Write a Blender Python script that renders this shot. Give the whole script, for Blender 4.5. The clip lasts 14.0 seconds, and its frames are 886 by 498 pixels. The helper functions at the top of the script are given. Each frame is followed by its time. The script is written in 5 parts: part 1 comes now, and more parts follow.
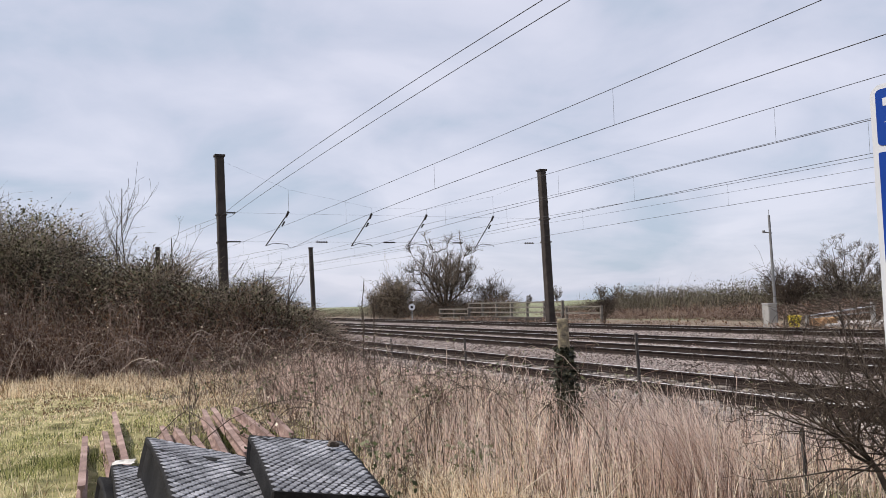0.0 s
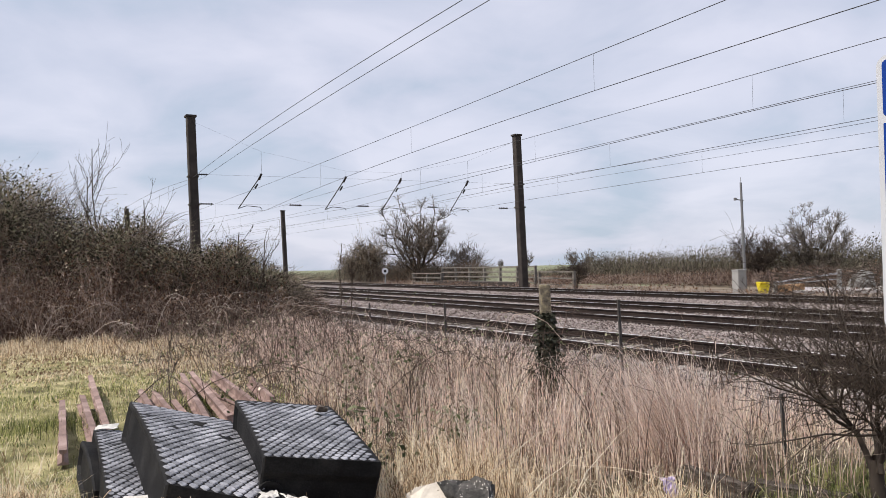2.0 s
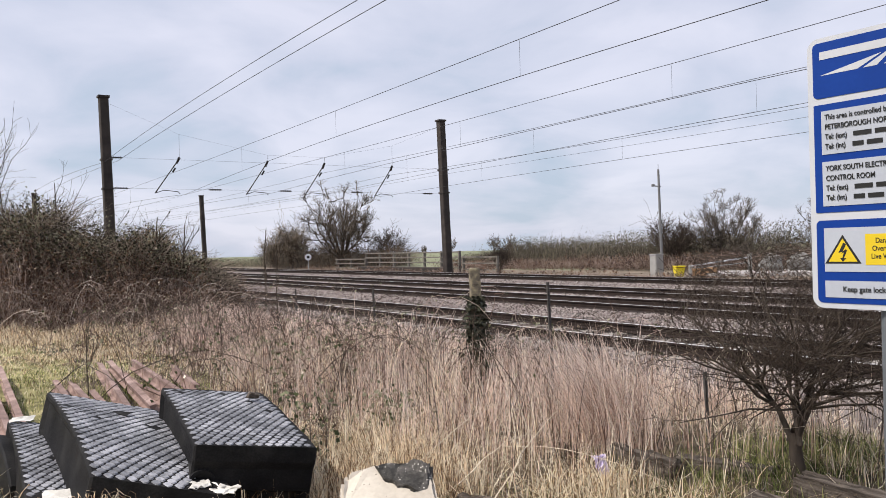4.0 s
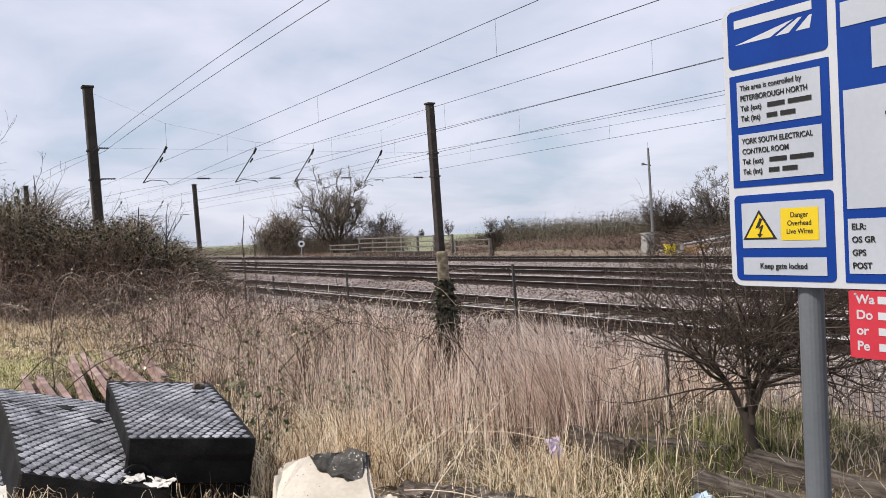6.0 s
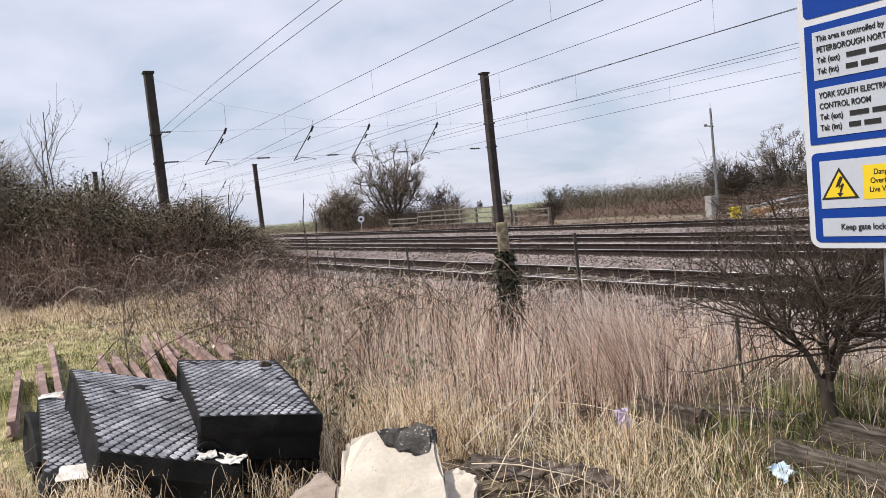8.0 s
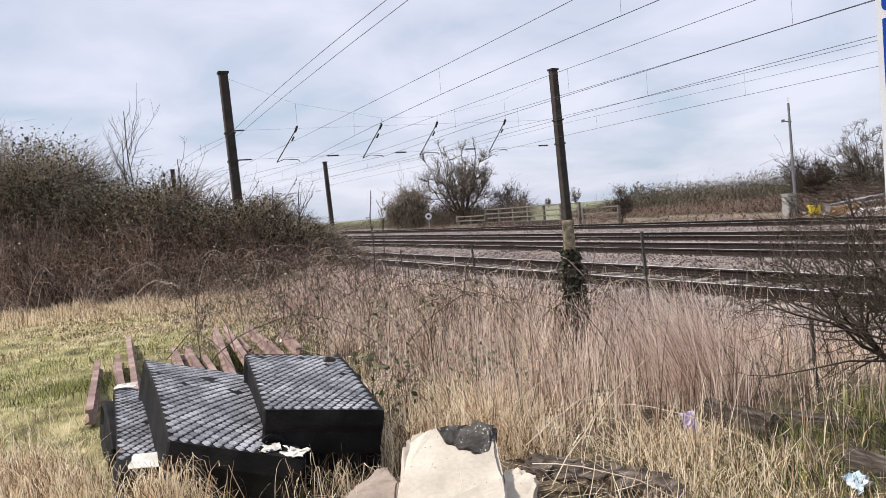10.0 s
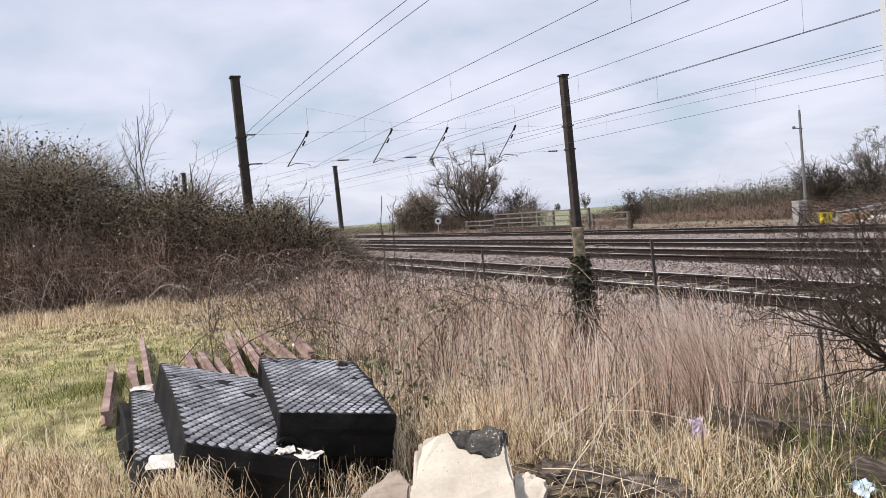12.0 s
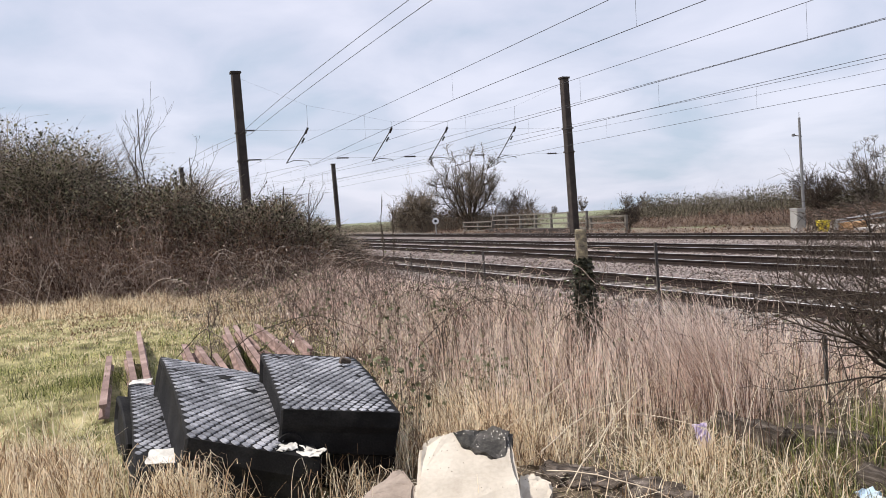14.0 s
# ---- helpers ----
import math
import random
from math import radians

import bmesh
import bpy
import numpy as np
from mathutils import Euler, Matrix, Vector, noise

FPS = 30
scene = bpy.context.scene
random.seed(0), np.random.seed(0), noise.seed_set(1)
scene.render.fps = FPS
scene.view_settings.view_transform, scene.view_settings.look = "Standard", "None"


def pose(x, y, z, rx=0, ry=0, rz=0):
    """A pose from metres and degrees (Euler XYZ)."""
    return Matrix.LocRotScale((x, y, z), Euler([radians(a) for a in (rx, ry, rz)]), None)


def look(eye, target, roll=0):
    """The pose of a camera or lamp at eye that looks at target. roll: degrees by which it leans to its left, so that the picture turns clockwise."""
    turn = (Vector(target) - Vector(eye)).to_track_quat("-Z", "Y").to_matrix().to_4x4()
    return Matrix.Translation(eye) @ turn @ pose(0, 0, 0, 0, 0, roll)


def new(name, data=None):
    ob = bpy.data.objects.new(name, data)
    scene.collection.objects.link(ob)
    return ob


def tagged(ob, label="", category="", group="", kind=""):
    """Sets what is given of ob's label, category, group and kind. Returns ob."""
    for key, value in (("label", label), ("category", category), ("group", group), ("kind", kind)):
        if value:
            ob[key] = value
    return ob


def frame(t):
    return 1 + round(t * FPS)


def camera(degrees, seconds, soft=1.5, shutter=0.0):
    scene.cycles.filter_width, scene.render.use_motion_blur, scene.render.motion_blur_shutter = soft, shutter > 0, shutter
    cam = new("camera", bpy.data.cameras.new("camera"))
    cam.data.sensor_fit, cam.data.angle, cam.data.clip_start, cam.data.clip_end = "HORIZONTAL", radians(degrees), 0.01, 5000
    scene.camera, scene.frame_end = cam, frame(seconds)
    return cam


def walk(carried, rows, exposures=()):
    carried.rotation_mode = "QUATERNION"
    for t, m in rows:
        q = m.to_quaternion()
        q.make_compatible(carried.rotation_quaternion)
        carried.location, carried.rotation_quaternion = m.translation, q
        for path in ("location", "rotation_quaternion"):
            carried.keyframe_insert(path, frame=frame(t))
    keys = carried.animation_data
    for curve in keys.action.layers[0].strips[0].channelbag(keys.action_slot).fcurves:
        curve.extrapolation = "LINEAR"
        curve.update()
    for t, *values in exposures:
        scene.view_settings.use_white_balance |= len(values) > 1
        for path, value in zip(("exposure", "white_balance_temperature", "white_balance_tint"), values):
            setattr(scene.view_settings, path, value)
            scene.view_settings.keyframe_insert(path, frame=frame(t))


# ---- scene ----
cam = camera(57.9, 14.0, soft=0.65)
PATH = [
    (0, (-0.147, -0.345, 1.645), (-0.123, 1.651, 1.773), -1.7),
    (0.5, (-0.159, -0.358, 1.651), (-0.103, 1.639, 1.744), -1.7),
    (1, (-0.186, -0.341, 1.654), (-0.096, 1.655, 1.737), -1.7),
    (1.5, (-0.229, -0.318, 1.650), (-0.132, 1.679, 1.715), -1.5),
    (2, (-0.271, -0.304, 1.659), (-0.179, 1.694, 1.696), -1.3),
    (2.5, (-0.313, -0.302, 1.656), (-0.212, 1.696, 1.673), -1.1),
    (3, (-0.337, -0.301, 1.652), (-0.200, 1.694, 1.659), -1.2),
    (3.5, (-0.354, -0.256, 1.639), (-0.152, 1.734, 1.641), -1.3),
    (4, (-0.345, -0.251, 1.638), (-0.063, 1.729, 1.635), -1.5),
    (4.2, (-0.349, -0.234, 1.638), (-0.031, 1.740, 1.632), -1.4),
    (6.3, (0.040, -0.204, 1.625), (0.299, 1.778, 1.568), -3.5),
    (6.5, (0.033, -0.202, 1.628), (0.265, 1.784, 1.562), -3.9),
    (7, (0.018, -0.200, 1.621), (0.211, 1.789, 1.539), -4.5),
    (7.5, (0.002, -0.170, 1.624), (0.164, 1.821, 1.527), -4.8),
    (8, (0.020, -0.137, 1.627), (0.153, 1.856, 1.522), -4.8),
    (8.5, (0.048, -0.121, 1.629), (0.126, 1.875, 1.521), -4.9),
    (9, (0.054, -0.114, 1.627), (0.074, 1.884, 1.522), -4.8),
    (11.5, (0.043, -0.192, 1.641), (-0.010, 1.805, 1.553), -4.5),
    (12, (0.036, -0.210, 1.649), (-0.021, 1.788, 1.564), -4.3),
    (12.5, (0.030, -0.198, 1.646), (-0.031, 1.800, 1.566), -4.1),
    (13, (0.022, -0.201, 1.642), (-0.041, 1.797, 1.564), -4.0),
    (13.5, (-0.023, -0.213, 1.648), (-0.080, 1.785, 1.569), -3.7),
    (14, (-0.034, -0.171, 1.639), (-0.081, 1.827, 1.554), -3.1),
]
walk(cam, [(t, look(eye, target, roll)) for t, eye, target, roll in PATH], [(0, -0.09), (2, -0.06), (4.2, -0.02), (6.5, 0.0), (9, 0.04), (14, 0.05)])

# ---- daylight: bright broken cloud, soft sun high on the open side of the lane ----
world = bpy.data.worlds.new("sky")
scene.world = world
world.use_nodes = True
wn, wl = world.node_tree.nodes, world.node_tree.links
wn.clear()
w_out = wn.new("ShaderNodeOutputWorld")
w_sky = wn.new("ShaderNodeTexSky")
w_sky.sky_type, w_sky.sun_disc = "NISHITA", False
w_sky.sun_elevation, w_sky.sun_rotation = radians(52), radians(256)
w_coord = wn.new("ShaderNodeTexCoord")
w_sep = wn.new("ShaderNodeSeparateXYZ")
w_up = wn.new("ShaderNodeMath")
w_up.operation, w_up.inputs[1].default_value = "ADD", 0.28
w_div = wn.new("ShaderNodeVectorMath")
w_div.operation = "DIVIDE"
w_comb = wn.new("ShaderNodeCombineXYZ")
w_noise = wn.new("ShaderNodeTexNoise")
w_noise.inputs["Scale"].default_value = 2.1
w_noise.inputs["Detail"].default_value = 7
w_noise.inputs["Roughness"].default_value = 0.5
w_noise.inputs["Distortion"].default_value = 0.35
w_ramp = wn.new("ShaderNodeValToRGB")
els = w_ramp.color_ramp.elements
els[0].position, els[0].color = 0.32, (0.54, 0.63, 0.78, 1)
els[1].position, els[1].color = 0.64, (0.84, 0.85, 0.99, 1)
mid = els.new(0.47)
mid.color = (0.70, 0.735, 0.885, 1)
w_cloud = wn.new("ShaderNodeBackground")
w_cloud.inputs["Strength"].default_value = 1.0
w_blue = wn.new("ShaderNodeBackground")
w_blue.inputs["Strength"].default_value = 0.12
w_mix = wn.new("ShaderNodeMixShader")
w_mix.inputs[0].default_value = 0.86
wl.new(w_coord.outputs["Generated"], w_sep.inputs[0])
wl.new(w_sep.outputs["Z"], w_up.inputs[0])
for k in range(3):
    wl.new(w_up.outputs[0], w_comb.inputs[k])
wl.new(w_coord.outputs["Generated"], w_div.inputs[0])
wl.new(w_comb.outputs[0], w_div.inputs[1])
wl.new(w_div.outputs[0], w_noise.inputs["Vector"])
wl.new(w_noise.outputs["Fac"], w_ramp.inputs[0])
wl.new(w_ramp.outputs[0], w_cloud.inputs["Color"])
wl.new(w_sky.outputs[0], w_blue.inputs["Color"])
wl.new(w_blue.outputs[0], w_mix.inputs[1])
wl.new(w_cloud.outputs[0], w_mix.inputs[2])
wl.new(w_mix.outputs[0], w_out.inputs[0])

sun = new("sun", bpy.data.lights.new("sun", "SUN"))
sun.data.energy, sun.data.angle, sun.data.color = 5.0, radians(4), (1.0, 0.93, 0.85)
sun.matrix_world = look((-5.5, -1.4, 7.2), (0, 0, 0))
scene.view_settings.exposure = 0.0

# ---- materials ----
MATS = {}


def mat(name, c1, c2, scale=6.0, rough=0.85, bump=0.0, metal=0.0, island=0.0, c3=None, fine=60.0, thin=False, stretch=(1, 1, 1), spec=0.3, speck=None):
    """Two or three colours over noise at two scales, with optional change from piece to piece."""
    m = bpy.data.materials.new(name)
    m.use_nodes = True
    n, l = m.node_tree.nodes, m.node_tree.links
    b = n["Principled BSDF"]
    b.inputs["Roughness"].default_value, b.inputs["Metallic"].default_value = rough, metal
    b.inputs["Specular IOR Level"].default_value = spec
    co = n.new("ShaderNodeTexCoord")
    mp = n.new("ShaderNodeMapping")
    mp.inputs["Scale"].default_value = stretch
    l.new(co.outputs["Object"], mp.inputs[0])
    big, small = n.new("ShaderNodeTexNoise"), n.new("ShaderNodeTexNoise")
    big.inputs["Scale"].default_value, big.inputs["Detail"].default_value = scale, 5
    small.inputs["Scale"].default_value, small.inputs["Detail"].default_value = fine, 3
    for t in (big, small):
        l.new(mp.outputs[0], t.inputs["Vector"])
    mixf = n.new("ShaderNodeMath")
    mixf.operation = "MULTIPLY_ADD"
    mixf.inputs[1].default_value = 0.35
    l.new(small.outputs["Fac"], mixf.inputs[0])
    l.new(big.outputs["Fac"], mixf.inputs[2])
    src = mixf.outputs[0]
    if island:
        g = n.new("ShaderNodeNewGeometry")
        a = n.new("ShaderNodeMath")
        a.operation = "MULTIPLY_ADD"
        a.inputs[1].default_value = island
        l.new(g.outputs["Random Per Island"], a.inputs[0])
        l.new(src, a.inputs[2])
        s2 = n.new("ShaderNodeMath")
        s2.operation, s2.inputs[1].default_value = "SUBTRACT", island / 2
        l.new(a.outputs[0], s2.inputs[0])
        src = s2.outputs[0]
    r = n.new("ShaderNodeValToRGB")
    e = r.color_ramp.elements
    e[0].position, e[0].color = 0.42, (*c1, 1)
    e[1].position, e[1].color = 0.92, (*(c3 or c2), 1)
    if c3:
        x = e.new(0.66)
        x.color = (*c2, 1)
    l.new(src, r.inputs[0])
    l.new(r.outputs[0], b.inputs["Base Color"])
    if speck:
        vo = n.new("ShaderNodeTexVoronoi")
        vo.inputs["Scale"].default_value = speck[0]
        l.new(mp.outputs[0], vo.inputs["Vector"])
        lt, keep, mul = n.new("ShaderNodeMath"), n.new("ShaderNodeMath"), n.new("ShaderNodeMath")
        lt.operation, lt.inputs[1].default_value = "LESS_THAN", speck[1]
        keep.operation, keep.inputs[1].default_value = "GREATER_THAN", 0.52
        mul.operation = "MULTIPLY"
        l.new(vo.outputs["Distance"], lt.inputs[0])
        l.new(big.outputs["Fac"], keep.inputs[0])
        l.new(lt.outputs[0], mul.inputs[0])
        l.new(keep.outputs[0], mul.inputs[1])
        mc = n.new("ShaderNodeMix")
        mc.data_type = "RGBA"
        mc.inputs["B"].default_value = (*speck[2], 1)
        l.new(mul.outputs[0], mc.inputs["Factor"])
        l.new(r.outputs[0], mc.inputs["A"])
        l.new(mc.outputs["Result"], b.inputs["Base Color"])
    if bump:
        bp = n.new("ShaderNodeBump")
        bp.inputs["Strength"].default_value, bp.inputs["Distance"].default_value = bump, 0.02
        l.new(mixf.outputs[0], bp.inputs["Height"])
        l.new(bp.outputs[0], b.inputs["Normal"])
    if thin:
        tr = n.new("ShaderNodeBsdfTranslucent")
        l.new(r.outputs[0], tr.inputs["Color"])
        mx = n.new("ShaderNodeMixShader")
        mx.inputs[0].default_value = 0.4
        l.new(b.outputs[0], mx.inputs[1])
        l.new(tr.outputs[0], mx.inputs[2])
        l.new(mx.outputs[0], n["Material Output"].inputs[0])
    MATS[name] = m
    return m


M_soil = mat("soil_litter", (0.022, 0.016, 0.011), (0.075, 0.057, 0.038), 2.5, 0.95, 0.9, fine=40, c3=(0.22, 0.17, 0.115))
M_lawn = mat("rough_lawn", (0.05, 0.042, 0.022), (0.19, 0.175, 0.075), 3.0, 0.95, 0.9, fine=55, c3=(0.48, 0.42, 0.24))
M_field = mat("far_field", (0.13, 0.13, 0.085), (0.20, 0.215, 0.125), 0.02, 0.95, 0.0, fine=0.3, c3=(0.27, 0.28, 0.18))
M_ballast = mat("ballast", (0.075, 0.062, 0.057), (0.23, 0.195, 0.18), 2.0, 0.95, 0.8, fine=22)
# Oil-dark stone, with the shade round the rails put into the colour too.
M_oilshade = mat("oily_shaded_ballast", (0.022, 0.017, 0.015), (0.075, 0.06, 0.054), 2.0, 0.9, 0.8, fine=22)
M_oilshade_stone = mat("oily_shaded_stone", (0.025, 0.019, 0.017), (0.085, 0.068, 0.06), 0.8, 0.9, 0.0, island=0.8, c3=(0.17, 0.145, 0.13))
M_stone = mat("ballast_stone", (0.085, 0.065, 0.058), (0.27, 0.22, 0.205), 0.8, 0.9, 0.0, island=0.8, c3=(0.38, 0.33, 0.31))
M_railside = mat("rusty_rail", (0.012, 0.008, 0.007), (0.034, 0.022, 0.018), 5, 0.9, 0.3)
M_railtop = mat("worn_rail_head", (0.60, 0.57, 0.55), (0.80, 0.77, 0.74), 3, 0.38, 0.0, metal=0.6)
M_sleeper = mat("concrete_sleeper", (0.17, 0.15, 0.13), (0.34, 0.31, 0.28), 4, 0.95, 0.4)
M_mast = mat("mast_steel", (0.022, 0.018, 0.016), (0.060, 0.048, 0.042), 2.5, 0.8, 0.2)
M_wire = mat("line_wire", (0.03, 0.03, 0.032), (0.07, 0.07, 0.072), 2, 0.6)
M_insul = mat("insulator", (0.02, 0.015, 0.015), (0.05, 0.04, 0.04), 5, 0.4)
M_galv = mat("galvanised_steel", (0.26, 0.28, 0.29), (0.42, 0.43, 0.44), 4, 0.55, 0.1, metal=0.3)
# Near-black carries the shade on the panel sides as well as the rubber's black.
M_rubber = mat("shaded_black_rubber", (0.003, 0.003, 0.0035), (0.011, 0.0105, 0.011), 4, 0.7, 0.4, fine=90, spec=0.14, c3=(0.028, 0.027, 0.026))
# Pale grey holds the light on the tread tops, along with their scuffs.
M_tread = mat("lit_scuffed_tread", (0.06, 0.061, 0.068), (0.20, 0.203, 0.222), 3.4, 0.45, 0.3, island=0.2, fine=70, c3=(0.42, 0.42, 0.455))
M_oldrail = mat("scrap_rail_rust", (0.085, 0.058, 0.050), (0.235, 0.158, 0.138), 3, 0.85, 0.4, c3=(0.38, 0.28, 0.25))
M_conc = mat("pale_concrete", (0.36, 0.315, 0.26), (0.58, 0.525, 0.445), 3.5, 0.95, 0.6, fine=40, speck=(33.0, 0.10, (0.09, 0.075, 0.055)))
M_tar = mat("tarry_crust", (0.012, 0.011, 0.010), (0.045, 0.042, 0.038), 8, 0.9, 1.0, fine=60, c3=(0.12, 0.11, 0.10), speck=(48.0, 0.2, (0.5, 0.47, 0.42)))
M_conc2 = mat("weathered_concrete", (0.17, 0.135, 0.11), (0.34, 0.28, 0.235), 3, 0.95, 0.6, fine=40)
M_oldwood = mat("weathered_timber", (0.016, 0.013, 0.010), (0.075, 0.06, 0.048), 3, 0.95, 0.9, stretch=(0.6, 9, 9), fine=30, c3=(0.20, 0.17, 0.145))
M_rotten = mat("rotten_timber", (0.022, 0.018, 0.014), (0.085, 0.066, 0.052), 5, 0.95, 1.0, stretch=(0.8, 4, 4), fine=40, c3=(0.24, 0.20, 0.17))
M_fencewood = mat("grey_fence_timber", (0.09, 0.08, 0.07), (0.21, 0.19, 0.165), 3, 0.95)
M_post = mat("lichened_concrete_post", (0.045, 0.038, 0.030), (0.15, 0.128, 0.095), 14, 0.95, 0.8, fine=60, c3=(0.34, 0.29, 0.18))
M_bark = mat("grey_brown_bark", (0.035, 0.026, 0.020), (0.11, 0.088, 0.070), 6, 0.95, 0.6, fine=40, stretch=(1, 1, 0.3))
M_twig = mat("dark_twigs", (0.030, 0.022, 0.017), (0.095, 0.072, 0.056), 2, 0.9, island=0.5)
M_redtwig = mat("bramble_stems", (0.055, 0.033, 0.026), (0.19, 0.122, 0.096), 1.0, 0.9, island=1.0, c3=(0.42, 0.33, 0.28))
M_greentwig = mat("olive_twigs", (0.045, 0.037, 0.027), (0.17, 0.135, 0.10), 0.5, 0.9, island=1.0, c3=(0.34, 0.28, 0.22))
M_hedgeleaf = mat("hedge_leaf", (0.035, 0.032, 0.02), (0.11, 0.098, 0.06), 0.8, 0.7, island=0.55, c3=(0.22, 0.195, 0.13))
M_hedge = mat("hedge_twigs", (0.030, 0.025, 0.021), (0.105, 0.086, 0.068), 0.4, 0.9, island=1.0, c3=(0.26, 0.215, 0.175))
M_palestalk = mat("pale_stalk", (0.30, 0.23, 0.16), (0.54, 0.44, 0.33), 2.0, 0.8, island=0.8, c3=(0.74, 0.65, 0.52))
M_palecane = mat("bleached_canes", (0.11, 0.078, 0.06), (0.26, 0.20, 0.165), 1.0, 0.9, island=0.8, c3=(0.52, 0.45, 0.39))
M_leaf = mat("bramble_leaf", (0.025, 0.026, 0.014), (0.105, 0.103, 0.056), 1.0, 0.5, island=1.2, c3=(0.32, 0.30, 0.20), thin=True)
M_tuft = mat("low_green_grass", (0.03, 0.042, 0.012), (0.12, 0.155, 0.042), 2.0, 0.8, island=0.9, c3=(0.40, 0.40, 0.16), thin=True)
M_bleaf = mat("fresh_bramble_leaf", (0.05, 0.06, 0.026), (0.13, 0.15, 0.065), 1.0, 0.6, island=0.8, c3=(0.34, 0.33, 0.22), thin=True)
M_verge = mat("trackside_weeds", (0.07, 0.055, 0.042), (0.17, 0.135, 0.10), 0.8, 0.95, 0.5, fine=6, c3=(0.26, 0.21, 0.15))
M_deadleaf = mat("dead_leaf", (0.06, 0.034, 0.024), (0.14, 0.085, 0.058), 1.0, 0.85, island=0.6, c3=(0.26, 0.16, 0.10), thin=True)
M_ivy = mat("ivy_leaf", (0.016, 0.018, 0.011), (0.040, 0.042, 0.026), 2.0, 0.6, island=0.6, c3=(0.085, 0.085, 0.055))
M_straw = mat("straw", (0.15, 0.10, 0.062), (0.84, 0.66, 0.47), 2.6, 0.7, island=1.15, c3=(0.98, 0.88, 0.70), thin=True)
M_redgrass = mat("russet_grass", (0.13, 0.075, 0.06), (0.88, 0.655, 0.55), 2.2, 0.75, island=1.2, c3=(0.98, 0.83, 0.73), thin=True)
M_pinkstraw = mat("pink_bleached_stems", (0.36, 0.26, 0.21), (0.76, 0.59, 0.50), 2.0, 0.7, island=0.9, c3=(0.92, 0.79, 0.70), thin=True)
M_gold = mat("golden_straw", (0.17, 0.108, 0.060), (0.80, 0.60, 0.39), 3.0, 0.7, island=1.1, c3=(0.97, 0.86, 0.66), thin=True)
M_green = mat("grass_green", (0.055, 0.07, 0.02), (0.27, 0.31, 0.085), 1.8, 0.8, island=1.1, c3=(0.72, 0.67, 0.36), thin=True)
M_white = mat("sign_white", (0.45, 0.465, 0.50), (0.53, 0.54, 0.575), 3, 0.5)
M_panelwhite = mat("sign_panel_white", (0.36, 0.385, 0.44), (0.44, 0.465, 0.52), 3, 0.5)
M_blue = mat("sign_blue", (0.002, 0.030, 0.20), (0.004, 0.040, 0.25), 3, 0.5, spec=0.2)
M_yellow = mat("sign_yellow", (0.60, 0.43, 0.015), (0.67, 0.49, 0.02), 3, 0.5)
M_black = mat("sign_black", (0.012, 0.012, 0.012), (0.022, 0.022, 0.022), 3, 0.5)
M_red = mat("sign_red", (0.43, 0.025, 0.045), (0.50, 0.035, 0.055), 3, 0.5)
M_signpost = mat("grey_post_paint", (0.10, 0.112, 0.124), (0.14, 0.152, 0.165), 3, 0.55, 0.05)
M_ironpost = mat("weathered_iron", (0.035, 0.032, 0.030), (0.10, 0.092, 0.088), 9, 0.8, 0.2)
M_clay = mat("orange_clay", (0.22, 0.13, 0.07), (0.40, 0.25, 0.14), 2, 0.95, 0.6)
M_boulder = mat("pale_boulder", (0.12, 0.115, 0.11), (0.28, 0.27, 0.255), 2.5, 0.95, 0.8, fine=18)
M_bin = mat("yellow_plastic", (0.66, 0.52, 0.02), (0.80, 0.66, 0.04), 2, 0.5)
M_cab = mat("grey_cabinet_paint", (0.24, 0.235, 0.225), (0.36, 0.35, 0.335), 2, 0.6)
M_pole = mat("dull_galvanised_pole", (0.11, 0.11, 0.115), (0.20, 0.20, 0.205), 3, 0.7, 0.1)
M_paper = mat("dirty_paper", (0.42, 0.40, 0.36), (0.74, 0.72, 0.68), 9, 0.9)
M_lilac = mat("lilac_plastic", (0.45, 0.36, 0.58), (0.66, 0.58, 0.80), 9, 0.5)
M_paleblue = mat("pale_blue_plastic", (0.36, 0.50, 0.62), (0.68, 0.76, 0.82), 9, 0.5)
M_road = mat("pale_tarmac", (0.30, 0.28, 0.27), (0.46, 0.43, 0.41), 2, 0.95)

# ---- shared builders ----
RNG = np.random.default_rng(7)
PN = Vector((math.cos(radians(25.1)), math.sin(radians(25.1)), 0))  # across the tracks, away from the lane
PD = Vector((-PN.y, PN.x, 0))                                       # along the tracks


def at(p, s, z):
    """A place by its distance across and along the tracks."""
    return PN * p + PD * s + Vector((0, 0, z))


def empty(name, place=(0, 0, 0), label="", category="", group="", kind="", rz=0.0):
    ob = new(name)
    ob.matrix_world = pose(*place, 0, 0, rz)
    ob.empty_display_size = 0.1
    return tagged(ob, label, category, group, kind)


def part(name, bm, material, parent=None, label=""):
    me = bpy.data.meshes.new(name)
    bm.to_mesh(me)
    bm.free()
    return put(name, me, material, parent, label)


def put(name, me, material, parent=None, label=""):
    for m in (material if isinstance(material, (list, tuple)) else (material,)):
        me.materials.append(m)
    ob = new(name, me)
    if parent:
        ob.parent = parent
    return tagged(ob, label)


